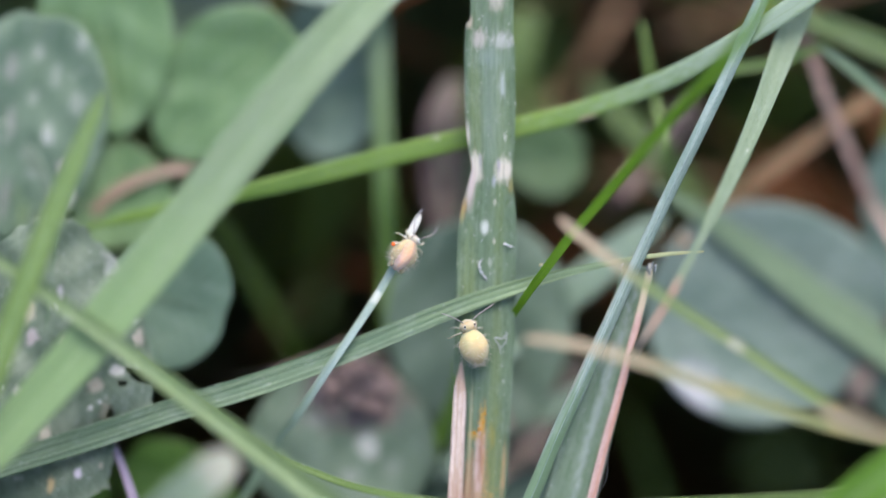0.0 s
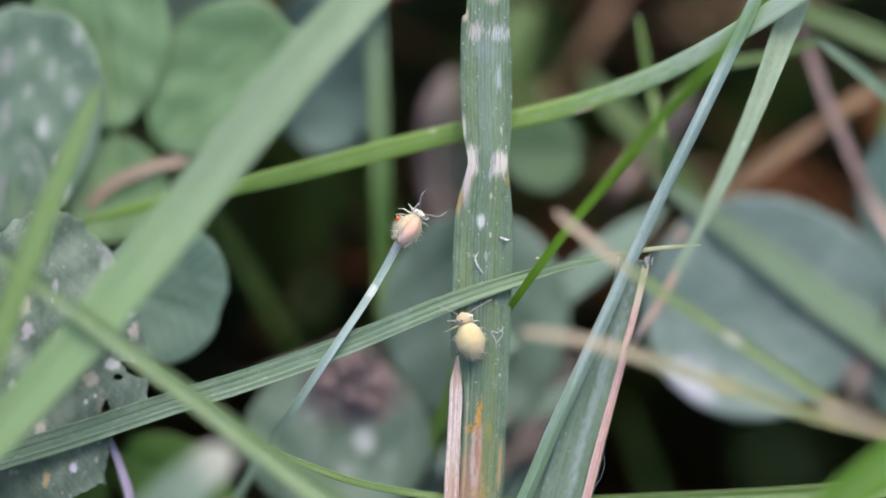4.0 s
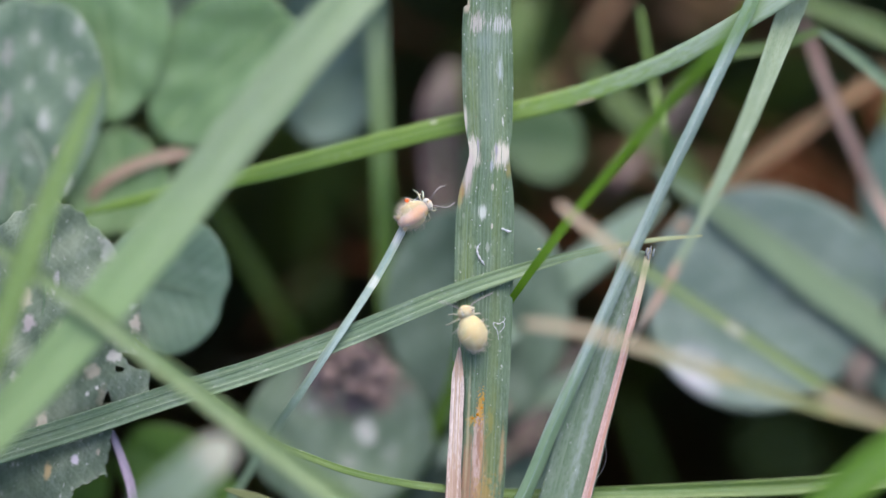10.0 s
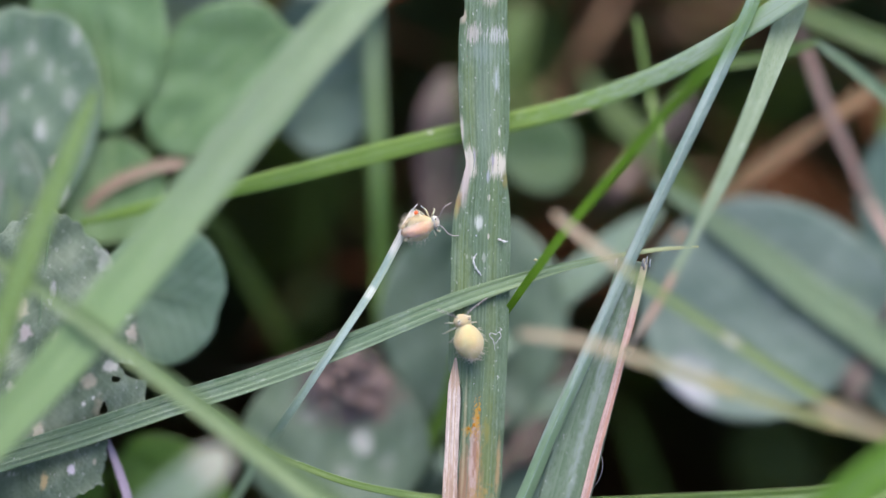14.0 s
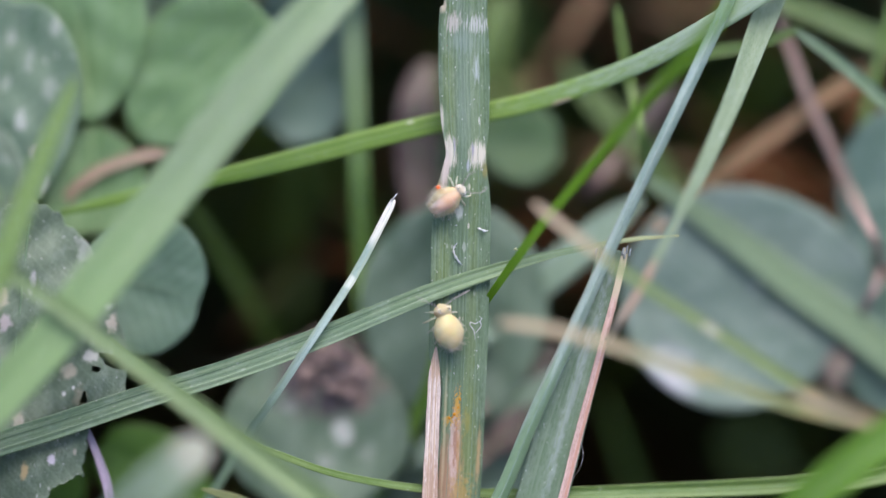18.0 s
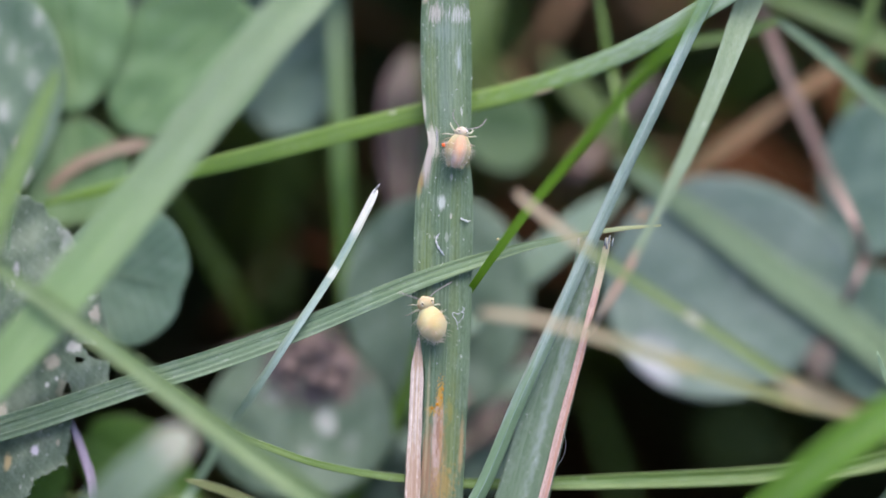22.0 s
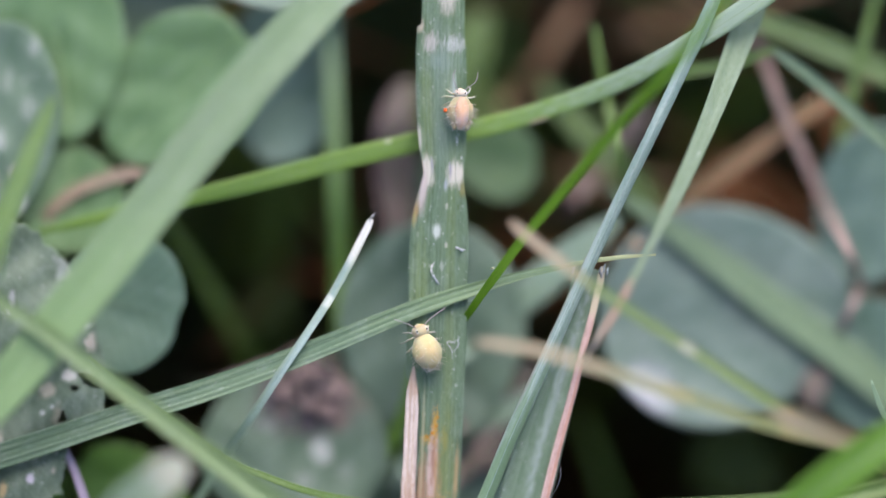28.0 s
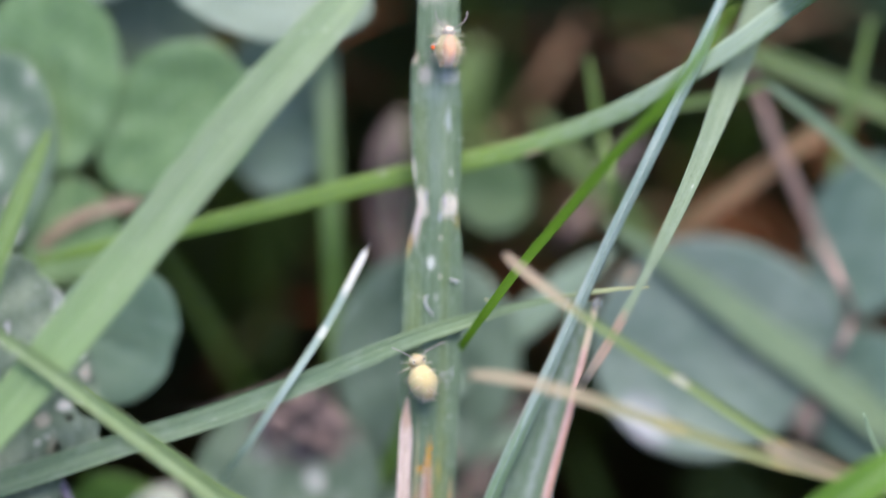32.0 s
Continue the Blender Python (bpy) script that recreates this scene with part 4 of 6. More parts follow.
clover([(-6.442, 9.219, -2.15, -5.711, 6.166, 3.067, 0, 3, CLOVER_PALE, dict(fold=0.06)),
        (-7.107, 9.325, -2.65, 156.161, 3.805, 3.076, 0, 3, CLOVER_PALE, dict(fold=0.06)),
        (-7.026, 9.244, -2.65, 70.71, 3.43, 3.076, 0, 3, CLOVER_GREY, dict(fold=0.06))],
       "pale clover leaf at the edge of the patch", PETIOLE, RIB_DIM, hub=(-7.014, 9.099, -2.35), bend=(-1, 3))

# ---- grass: the main blade and its neighbours ----
def torn(l):
    """Share of the half width left on either edge at l mm up the main blade."""
    left = 1.0
    if l < 4.3:
        left = 1 - 0.5 * min(1.0, (4.3 - l) / 0.5)
    if l > 14.32:
        left = 0.84
    return left, 0.95 if l > 13.72 else 1.0


main_blade = blade([(0.926, -7.407, -0.1, 1.612), (1.022, -5.731, -0.1, 1.612), (1.085, -4.132, 0, 1.627), (1.149, -2.537, 0, 1.659), (1.181, -0.941, 0, 1.675), (1.213, 0.335, 0, 1.675), (1.26, 1.452, 0, 1.563), (1.324, 2.249, 0.02, 1.276), (1.356, 2.759, 0.05, 1.132), (1.34, 3.446, 0.02, 1.324), (1.308, 4.643, 0, 1.436), (1.292, 6.078, 0, 1.42), (1.324, 7.514, 0, 1.34), (1.341, 9.115, -0.1, 1.245), (1.344, 11.215, -0.5, 0.896), (1.286, 13.843, -1.4, 0.225)],
    MAIN, "long grey-green grass blade with white scars and rusty streaks", fold=0.04, cup=-0.06, thick=0.14, across=72, step=0.08, rag=0.012, reach=16, ridge=0.005, pitch=0.2, edge=torn,
    veins=(-0.6, -0.2, 0.2, 0.6), vein_mat=RIB_DULL, vein_size=0.012)
for k, (x, y, r) in enumerate(((1.18, -4.21, 0.055), (1.13, -4.45, 0.045), (1.02, -4.64, 0.05), (0.88, -4.75, 0.04), (1.2, -4.42, 0.025), (0.97, -4.72, 0.025))):
    tube(main_blade, "rust_pustule", [(x - r * 0.3, y - r, -0.02), (x, y - r * 0.4, -0.015), (x + r * 0.2, y + r * 0.4, -0.015), (x + r * 0.1, y + r, -0.02)], [r * 0.3, r, r * 0.8, r * 0.3], RUST_SPOT, 8, "bright orange rust pustule")
blade([(0.303, -7.72, 0.05, 0.431), (0.351, -6.364, 0.05, 0.415), (0.415, -4.769, 0.06, 0.383), (0.463, -3.652, 0.05, 0.335), (0.494, -3.047, 0.03, 0.17), (0.51, -2.75, 0.02, 0.05)], STRIP,
    "dead tan strip torn from the edge of a grass blade", name="torn_grass_strip", fold=0.1, thick=0.08, across=8, rag=0.1, reach=16, veins=(-0.3, 0.35), vein_mat=RIB_TAN, vein_size=0.02)
blade([(-14.422, -6.398, 0, 0.734, 15), (-12.508, -5.696, 0, 0.734, 15), (-10.114, -4.95, 0.02, 0.718, 12), (-7.72, -4.15, 0.05, 0.686, 10), (-5.326, -3.4, 0.08, 0.654, 8), (-2.934, -2.54, 0.12, 0.606, 5), (0.255, -1.243, 0.22, 0.51, 0), (2.167, -0.59, 0.24, 0.382, 0), (3.6, -0.175, 0.3, 0.239), (5.029, 0.127, 0.45, 0.143), (6.143, 0.302, 0.45, 0.127), (7.352, 0.398, 0.45, 0.064)], RIDGED,
    "ridged grey-green grass blade with a fine pointed tip", fold=0.12, thick=0.12, across=30, step=0.1, rag=0.015, veins=(-0.4, 0.4), vein_mat=RIB_GREY, vein_size=0.012, pitch=0.16, ridge=0.008)
blade([(11.085, 8.2, 0.3, 0.637), (9.811, 7.28, 0.3, 0.605), (8.23, 6.31, 0.05, 0.574), (6.652, 5.45, -0.4, 0.566), (5.064, 4.79, -0.8, 0.56), (3.144, 4.187, -1, 0.561), (0.578, 3.61, -1, 0.578), (-1.348, 3.144, -1, 0.578), (-2.952, 2.727, -1, 0.561), (-4.556, 2.326, -1, 0.529), (-5.681, 2.07, -1.05, 0.481), (-7.291, 1.718, -1.2, 0.402), (-8.744, 1.398, -1.35, 0.321), (-10.199, 1.046, -1.5, 0.129)], ARCHED,
    "arched fresh green grass blade passing behind the others", fold=0.2, cup=-0.15, thick=0.14, across=14, veins=(0.0,), vein_size=0.012, ridge=0.005)
blade([(-14.537, -6.828, 2.5, 0.944), (-12.949, -5.484, 2.7, 1.194), (-11.607, -4.068, 2.8, 1.225), (-10.266, -2.574, 2.9, 1.319), (-8.377, -0.267, 3, 1.381), (-6.793, 1.741, 3, 1.381), (-5.193, 3.781, 3, 1.365), (-3.765, 5.538, 3, 1.349), (-2.37, 7.079, 2.9, 1.287), (-1.194, 8.47, 2.7, 1.006), (0.725, 10.574, 2.2, 0.315)], FRONT,
    "broad light green grass blade leaning across the patch", fold=0.14, thick=0.13, across=20, step=0.12, rag=0.012, veins=(0.0,), vein_mat=RIB_PALE, vein_size=0.026)
blade([(-1.317, -8.138, 3.1, 0.69), (-2.727, -6.958, 3.2, 0.689), (-3.824, -6.174, 3.2, 0.674), (-4.92, -5.344, 3.2, 0.627), (-6.017, -4.529, 3.2, 0.58), (-7.584, -3.353, 3.2, 0.517), (-9.151, -2.178, 3.2, 0.454), (-10.719, -1.05, 3.2, 0.392), (-12.286, 0.016, 3.2, 0.345), (-14.339, 1.271, 3, 0.188)], PALE_FRESH,
    "narrow light green grass blade crossing low in front", fold=0.35, thick=0.14, across=12, veins=(0.0,), vein_mat=RIB_PALE, vein_size=0.04)
blade([(15.032, -6.007, -1.2, 0.578), (12.57, -6.494, -0.9, 0.545), (9.866, -6.711, -0.7, 0.496), (6.659, -6.835, -0.6, 0.432), (4.256, -6.895, -0.5, 0.352), (1.855, -6.891, -0.4, 0.272), (-0.383, -6.692, -0.2, 0.224), (-2.297, -6.334, 0, 0.207), (-3.729, -5.849, 0.2, 0.207), (-4.842, -5.368, 0.3, 0.223), (-6.431, -4.202, 0.4, 0.207), (-7.859, -3.166, 0.5, 0.175), (-8.655, -2.466, 0.5, 0.064)], FRESH,
    "thin curved green grass blade low over the soil", fold=0.3, thick=0.12, across=8, veins=(0.0,), vein_mat=RIB_PALE, vein_size=0.025)
stem = blade([(-5.948, -7.076, -1.85, 0.242), (-4.909, -5.358, -1, 0.241), (-4.055, -4.134, -0.1, 0.231), (-3.09, -2.692, 0.3, 0.231), (-2.135, -1.259, 0.22, 0.231), (-1.61, -0.399, 0.15, 0.231), (-1.1, 0.574, 0.08, 0.223), (-0.782, 1.212, 0.04, 0.199), (-0.686, 1.42, 0.03, 0.134)], PALE,
    "thin bluish-white grass blade with a bleached broken tip", fold=0.4, thick=0.1, across=8, step=0.08, rag=0.05, veins=(0.0,), vein_mat=PALE, vein_size=0.012)
tube(stem, "frayed_fibre", [(-0.75, 1.356, 0.04), (-0.67, 1.483, 0.06), (-0.574, 1.595, 0.09)], [0.025, 0.02, 0.008], SHED, 5)
blade([(1.349, -2.313, -1.2, 0.135), (1.696, -1.776, -0.5, 0.17), (1.932, -1.453, -0.14, 0.19), (2.199, -1.067, 0.25, 0.21), (2.482, -0.652, 0.5, 0.225), (2.796, -0.222, 0.75, 0.25), (3.582, 0.84, 1.2, 0.28), (4.52, 1.975, 1.7, 0.295), (5.449, 3.103, 2.3, 0.305), (6.528, 4.38, 3.0, 0.31), (7.477, 5.369, 3.6, 0.314), (8.441, 6.574, 4.0, 0.28), (9.6, 8.282, 4.2, 0.125)], VIVID,
    "vivid green grass blade slanting past the grey-green one", fold=0.3, thick=0.12, across=8, root=True, reach=2.5, veins=(0.0,), vein_mat=VIVID, vein_size=0.015)
blade([(1.37, -8.505, 0.3, 0.454), (2.292, -6.988, 0.4, 0.424), (3.246, -4.757, 0.5, 0.423), (4.104, -2.879, 0.55, 0.423), (4.834, -1.256, 0.6, 0.365), (5.502, 0.207, 0.6, 0.339), (6.297, 1.892, 0.6, 0.339), (7.251, 3.832, 0.6, 0.352), (8.05, 5.505, 0.5, 0.365), (8.755, 7.02, 0.4, 0.379), (9.663, 9.105, 0.1, 0.262)], WAXY,
    "narrow blue-green rolled grass blade with a waxy bloom", fold=-0.25, cup=-0.3, thick=0.14, across=10, step=0.1, veins=(0.0,), vein_mat=WAXY, vein_size=0.014)
cut = blade([(3.052, -8.693, -0.3, 1.694, -6), (3.499, -7.014, -0.25, 1.47, -6), (3.977, -5.255, -0.2, 1.374, -6), (4.439, -3.657, -0.15, 1.245, -6), (4.885, -2.219, -0.1, 1.085, -6), (5.234, -1.101, -0.05, 0.958, -6), (5.472, -0.223, 0, 0.862, -6), (5.536, 0.016, 0, 0.798, -6)], CUT,
    "mown grey-green grass blade with a cut end and pink margin", fold=0.16, thick=0.14, across=20, step=0.1, rag=0.015, veins=(-0.5, 0.0, 0.5), vein_mat=RIB_GREY, vein_size=0.012, pitch=0.19, ridge=0.006)
blade([(3.604, -8.674, 0.1, 0.271), (4.081, -6.999, 0.12, 0.255), (4.528, -5.245, 0.12, 0.239), (4.958, -3.651, 0.12, 0.223), (5.325, -2.216, 0.12, 0.207), (5.612, -1.1, 0.12, 0.191), (5.803, -0.223, 0.14, 0.191), (5.866, 0.048, 0.15, 0.143)], PINK,
    "dry pink rim peeling from a mown grass blade", name="dry_blade_margin", fold=0.4, thick=0.12, across=6, step=0.1, rag=0.08)
for k, (x, y) in enumerate(((0, 0), (0.11, 0.05), (0.2, -0.03), (-0.75, 0.02), (0.05, -0.1))):
    p = (5.771, -0.048, 0.15)
    tube(cut, "frayed_fibre", [(p[0] + x, p[1] + y - 0.1, p[2]), (p[0] + x + 0.01, p[1] + y + 0.02, p[2] + 0.05), (p[0] + x + 0.04, p[1] + y + 0.12, p[2] + 0.09)], [0.035, 0.03, 0.012], SHED, 5)
blade([(5.277, -2.737, -1.8, 0.219), (5.382, -2.529, 0.6, 0.258), (5.539, -2.172, 1.7, 0.269), (6.124, -1.244, 1.95, 0.285), (6.591, -0.393, 2.1, 0.271), (7.069, 0.49, 2.0, 0.214), (7.676, 1.675, 1.8, 0.363), (8.363, 3.104, 1.3, 0.459), (9.032, 4.627, 0.6, 0.572), (9.61, 6.082, -0.1, 0.702), (10.041, 7.211, -0.4, 0.767), (10.673, 8.99, -0.8, 0.641), (11.314, 11.073, -0.8, 0.16)], NARROW,
    "grey-green grass blade narrowing to a pink withered foot", fold=0.2, thick=0.13, across=12, veins=(0.0,), vein_mat=NARROW, vein_size=0.006, ridge=0.004)
blade([(13.867, -5.683, 1.4, 0.412), (12.229, -4.68, 2.2, 0.362), (11.095, -4.07, 2.7, 0.346), (9.664, -3.185, 3, 0.314), (7.929, -2.053, 3.2, 0.282), (6.515, -1.143, 3.3, 0.266), (5.106, -0.172, 3.3, 0.251), (4.088, 0.611, 3.3, 0.266), (3.461, 1.112, 3.3, 0.235), (3.226, 1.316, 3.3, 0.125)], STRAW_GREEN,
    "half-dry green grass stem with a tan tip", fold=0.45, thick=0.14, across=8, veins=(0.0,), vein_size=0.02)
blade([(14.16, -5.278, 1.7, 0.427), (12.208, -4.83, 2.5, 0.393), (10.436, -4.341, 3.2, 0.376), (8.844, -3.797, 3.7, 0.344), (7.269, -3.26, 4, 0.312), (5.706, -2.728, 4.1, 0.296), (4.147, -2.292, 4.1, 0.273), (3.057, -2.09, 4, 0.265), (2.248, -2.029, 3.9, 0.187)], STRAW,
    "yellowed straw-coloured grass blade", fold=0.25, thick=0.12, across=8, veins=(0.0,), vein_size=0.02)
blade([(15.735, 2.434, -1.9, 0.451), (13.793, 3.803, -1.8, 0.435), (12.626, 4.815, -1.7, 0.403), (11.689, 5.571, -1.65, 0.338), (11.045, 6.038, -1.65, 0.258), (10.755, 6.247, -1.65, 0.129)], RIDGED,
    "short blue-green grass blade pointing out of the shade", fold=0.3, across=8, veins=(0.0,), vein_size=0.025)
blade([(7.25, 5.1, -4.6, 0.2), (7.45, 5.35, -2.8, 0.24), (8.156, 5.593, -1.95, 0.322), (9.44, 5.815, -1.75, 0.354), (10.565, 6.168, -1.7, 0.258), (10.919, 6.265, -1.7, 0.097)], FRESH,
    "thin green grass blade bending into the shade", fold=0.3, across=8)
blade([(15.519, -4.691, -3.15, 0.974), (12.727, -2.419, -3.15, 1.039), (11.136, -1.282, -3.15, 1.006), (9.837, -0.276, -3.15, 0.909), (8.539, 0.666, -3.15, 0.747), (7.402, 1.477, -3.15, 0.519), (6.1, 2.288, -3.05, 0.195)], LIGHT_GREEN,
    "light green grass blade lying low behind the stems", fold=0.04, across=10, veins=(0.0,), vein_mat=RIB_PALE, vein_size=0.03)
blade([(8.418, -9.015, 2.8, 1.099), (9.799, -7.811, 3.4, 1.033), (11.026, -6.731, 3.8, 1.093), (12.183, -5.787, 4, 1.123), (13.665, -4.742, 4, 1.03), (15.572, -3.424, 3.6, 0.375)], LUSH,
    "broad vivid green blade close to the viewer", fold=0.15, across=12, veins=(0.0,), vein_size=0.04, reach=14)
blade([(-13.554, -5.789, 3, 0.784), (-12.599, -3.275, 3.2, 0.752), (-11.809, -1.081, 3.3, 0.72), (-11.104, 0.799, 3.3, 0.658), (-10.478, 2.365, 3.3, 0.564), (-9.929, 3.696, 3.3, 0.439), (-9.585, 4.479, 3.3, 0.282), (-9.46, 4.808, 3.3, 0.094)], FRESH,
    "short green grass blade with a pointed tip", fold=0.25, across=10, veins=(0.0,), vein_mat=RIB_PALE, vein_size=0.03)
blade([(-9.391, -8.9, 3.4, 1.096), (-8.25, -7.527, 4.4, 1.245), (-7.292, -6.571, 5, 1.272), (-6.428, -5.786, 5.3, 1.115), (-5.964, -5.399, 5.3, 0.836), (-5.731, -5.213, 5.3, 0.434)], STUB,
    "blunt pale green blade stub with a bleached end", fold=0.15, across=10)
blade([(-8.521, -9.113, -0.7, 0.288), (-8.708, -7.107, -0.6, 0.272), (-8.996, -6.067, -0.6, 0.24), (-9.252, -5.394, -0.6, 0.192), (-9.38, -5.042, -0.6, 0.112)], LILAC, "lilac-white dry stalk standing in the clover", name="dry_stalk", category="stalk", fold=0.5, across=8)
blade([(-4.226, -7.427, -0.6, 0.256), (-5.023, -7.087, -0.5, 0.256), (-5.66, -6.891, -0.4, 0.224), (-6.14, -6.764, -0.4, 0.08)], STRAW, "short straw fragment lying low", name="straw_bit", category="straw", fold=0.3, across=6)
blade([(-12.12, -8.985, -1.35, 0.643), (-12.28, -7.056, -1.35, 0.547), (-12.505, -6.012, -1.35, 0.321), (-12.682, -5.449, -1.35, 0.096)], BLUISH, "short blue-green grass blade by the clover", fold=0.2, across=8)

# ---- behind: dim stems and withered bits ----
blade([(-1.616, -0.473, -4.15, 0.49), (-1.706, 2.291, -3.35, 0.585), (-1.801, 4.721, -3.05, 0.617), (-1.88, 7.147, -2.85, 0.616), (-1.944, 9.573, -2.75, 0.389)], SHADE_STEM, "upright green grass blade in the shade", fold=0.2, across=8)
blade([(-3.726, -3.975, -7.65, 0.419), (-4.686, -1.963, -6.15, 0.439), (-5.653, -0.23, -5.4, 0.46), (-6.53, 1.162, -4.65, 0.412), (-7.414, 2.466, -4.25, 0.183)], DEEP_SHADE_GRASS, "dim green grass blade near the soil", fold=0.2, across=8)
blade([(-1.69, -7.784, -3.35, 0.423), (-0.795, -6.308, -2.95, 0.422), (-0.065, -4.843, -2.75, 0.389), (0.389, -3.545, -2.65, 0.324), (0.502, -2.574, -2.65, 0.13)], VIVID, "green grass shoot behind the main blade", fold=0.3, across=8)
blade([(1.076, -5.2, -3.9, 0.652), (2.051, -4.574, -3.65, 0.716), (3.35, -4.049, -3.45, 0.715), (4.485, -3.396, -3.35, 0.585), (5.298, -2.746, -3.35, 0.228)], BLUISH, "pale grass blade lying behind the stems", fold=0.15, across=8)
blade([(2.377, -1.937, -3.65, 0.651), (3.51, -0.959, -3.35, 0.91), (4.645, 0.016, -3.25, 1.007), (5.62, 0.828, -3.25, 0.812), (6.435, 1.479, -3.35, 0.228)], BLUISH, "pale grey-green blade lying under the stems", fold=0.1, across=8)
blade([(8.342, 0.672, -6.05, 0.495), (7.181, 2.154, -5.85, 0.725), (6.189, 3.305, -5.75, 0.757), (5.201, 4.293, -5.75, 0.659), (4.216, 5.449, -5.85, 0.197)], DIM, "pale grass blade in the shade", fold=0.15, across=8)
blade([(6.825, -8.724, -9.65, 0.37), (6.387, -7.025, -9.15, 0.402), (5.853, -5.487, -8.15, 0.367), (5.422, -4.308, -7.65, 0.133)], FRESH, "thin grass shoot rising from the soil", fold=0.3, across=6)
blade([(12.242, 0.016, -5.15, 0.263), (12.487, 1.651, -4.4, 0.294), (12.827, 3.597, -3.65, 0.326), (13.327, 5.86, -3.15, 0.325), (13.873, 8.119, -2.85, 0.194)], FRESH, "yellow-green grass stem rising in the shade", fold=0.4, across=6)
blade([(15.865, 4.893, -3.4, 0.715), (12.727, 6.217, -3.15, 0.747), (11.623, 6.672, -3.15, 0.682), (10.487, 7.094, -3.15, 0.584), (9.035, 7.817, -3.35, 0.163)], DIM, "green grass blade at the edge of the clearing", fold=0.2, across=8)
blade([(6.087, 4.711, -2.65, 0.243), (5.886, 5.676, -2.45, 0.226), (5.754, 6.481, -2.35, 0.178), (5.657, 6.966, -2.35, 0.081)], FRESH, "small green grass tip in the shade", fold=0.3, across=6)
blade([(2.636, 3.734, -10.65, 0.406), (3.034, 5.549, -9.15, 0.436), (3.343, 7.335, -7.65, 0.366), (3.537, 8.531, -4.75, 0.164)], FRESH, "dim upright grass shoot", fold=0.3, across=6)
blade([(-3.805, -0.493, -11.65, 0.51), (-3.522, 1.534, -10.15, 0.539), (-3.411, 3.361, -8.65, 0.435), (-3.31, 5.006, -7.65, 0.166)], FRESH, "dim upright grass shoot", fold=0.3, across=6)
blade([(7.943, 1.569, -4.4, 0.425), (9.075, 2.465, -4.15, 0.49), (10.532, 3.522, -3.95, 0.522), (11.993, 4.579, -3.85, 0.489), (13.949, 5.72, -3.85, 0.424)], STICK, "brown withered grass blade lying on the litter", root=True, reach=6, fold=0.15, across=8, rag=0.05)
blade([(12.387, 1.807, -3.65, 0.26), (11.805, 3.106, -3.45, 0.309), (11.148, 4.566, -3.35, 0.325), (10.661, 5.867, -3.35, 0.276), (10.341, 6.845, -3.45, 0.195)], ROSY, "dull pinkish withered grass blade", reach=6, fold=0.15, across=8, rag=0.05)
blade([(0.098, 1.001, -5.15, 0.821), (-0.033, 2.31, -4.85, 1.081), (-0.065, 3.781, -4.65, 1.178), (0.05, 4.7, -4.65, 0.86), (0.32, 5.45, -4.75, 0.262)], MAUVE, "pinkish withered leaf standing in the shade", name="withered_leaf", category="dead leaf", reach=5, fold=0.1, across=10, rag=0.06)
blade([(-10.593, 0.664, -2.75, 0.324), (-10.102, 1.441, -2.65, 0.324), (-9.449, 2.087, -2.55, 0.324), (-8.559, 2.524, -2.55, 0.324), (-7.588, 2.767, -2.55, 0.324), (-7.105, 2.638, -2.6, 0.162)], DRY, "curled brown dead grass tip", name="withered_tip", category="dead grass", reach=5, fold=0.3, across=8)
blade([(-3.396, -2.649, -3.35, 0.26), (-2.988, -2.517, -3.2, 0.487), (-2.418, -2.483, -3.1, 0.584), (-1.931, -2.678, -3.1, 0.487), (-1.526, -2.938, -3.15, 0.195)], MAUVE, "crumpled mauve-brown withered leaf on the clover", name="withered_leaf", category="dead leaf", reach=4, fold=0.3, across=12, rag=0.12)
for k, (x, y, turn, size) in enumerate(((-2.9, -3.1, 20, 0.9), (-2.2, -2.9, -35, 1.0), (-1.7, -3.5, 60, 0.8), (-2.5, -3.8, -10, 0.9), (-3.2, -3.6, 75, 0.7), (-2.0, -4.1, 30, 0.6))):
    c, d = math.cos(radians(turn)) * size, math.sin(radians(turn)) * size
    blade([(x - c * 0.5, y - d * 0.5, -2.62, 0.2), (x - c * 0.2, y - d * 0.2, -2.45 + 0.1 * (k % 2), 0.5 * size), (x + c * 0.2, y + d * 0.2, -2.35 - 0.1 * (k % 3), 0.55 * size), (x + c * 0.5, y + d * 0.5, -2.6, 0.15)], MAUVE,
          "crumpled brown flake of withered leaf on the clover", root=False, name="withered_flake", category="dead leaf", group="withered flakes", fold=0.5, thick=0.05, across=10, rag=0.2, ridge=0.05, pitch=0.3, veins=())
blade([(1.888, -5.844, -3.65, 0.488), (2.537, -5.349, -3.45, 0.894), (3.106, -4.862, -3.45, 0.813), (3.514, -4.458, -3.55, 0.228)], MAUVE, "small pinkish dead leaf behind the grass", name="withered_leaf", category="dead leaf", reach=4, fold=0.1, across=8, rag=0.08)
blade([(13.49, -5.027, 2.2, 0.41), (12.146, -4.602, 3.4, 0.595), (11.156, -4.223, 4.2, 0.561), (10.366, -3.875, 4.4, 0.156)], PALE_DRY, "tan withered sheath where the stems meet", name="withered_sheath", category="dead grass", reach=8, fold=0.3, across=8, rag=0.08)
blade([(13.96, -4.446, 0.2, 0.159), (13.706, -3.964, 0.4, 0.159), (13.523, -3.484, 0.5, 0.127), (13.42, -3.164, 0.6, 0.048)], PALE, "tiny white dry grass sliver", name="grass_sliver", category="grass", reach=9, fold=0.3, across=6)
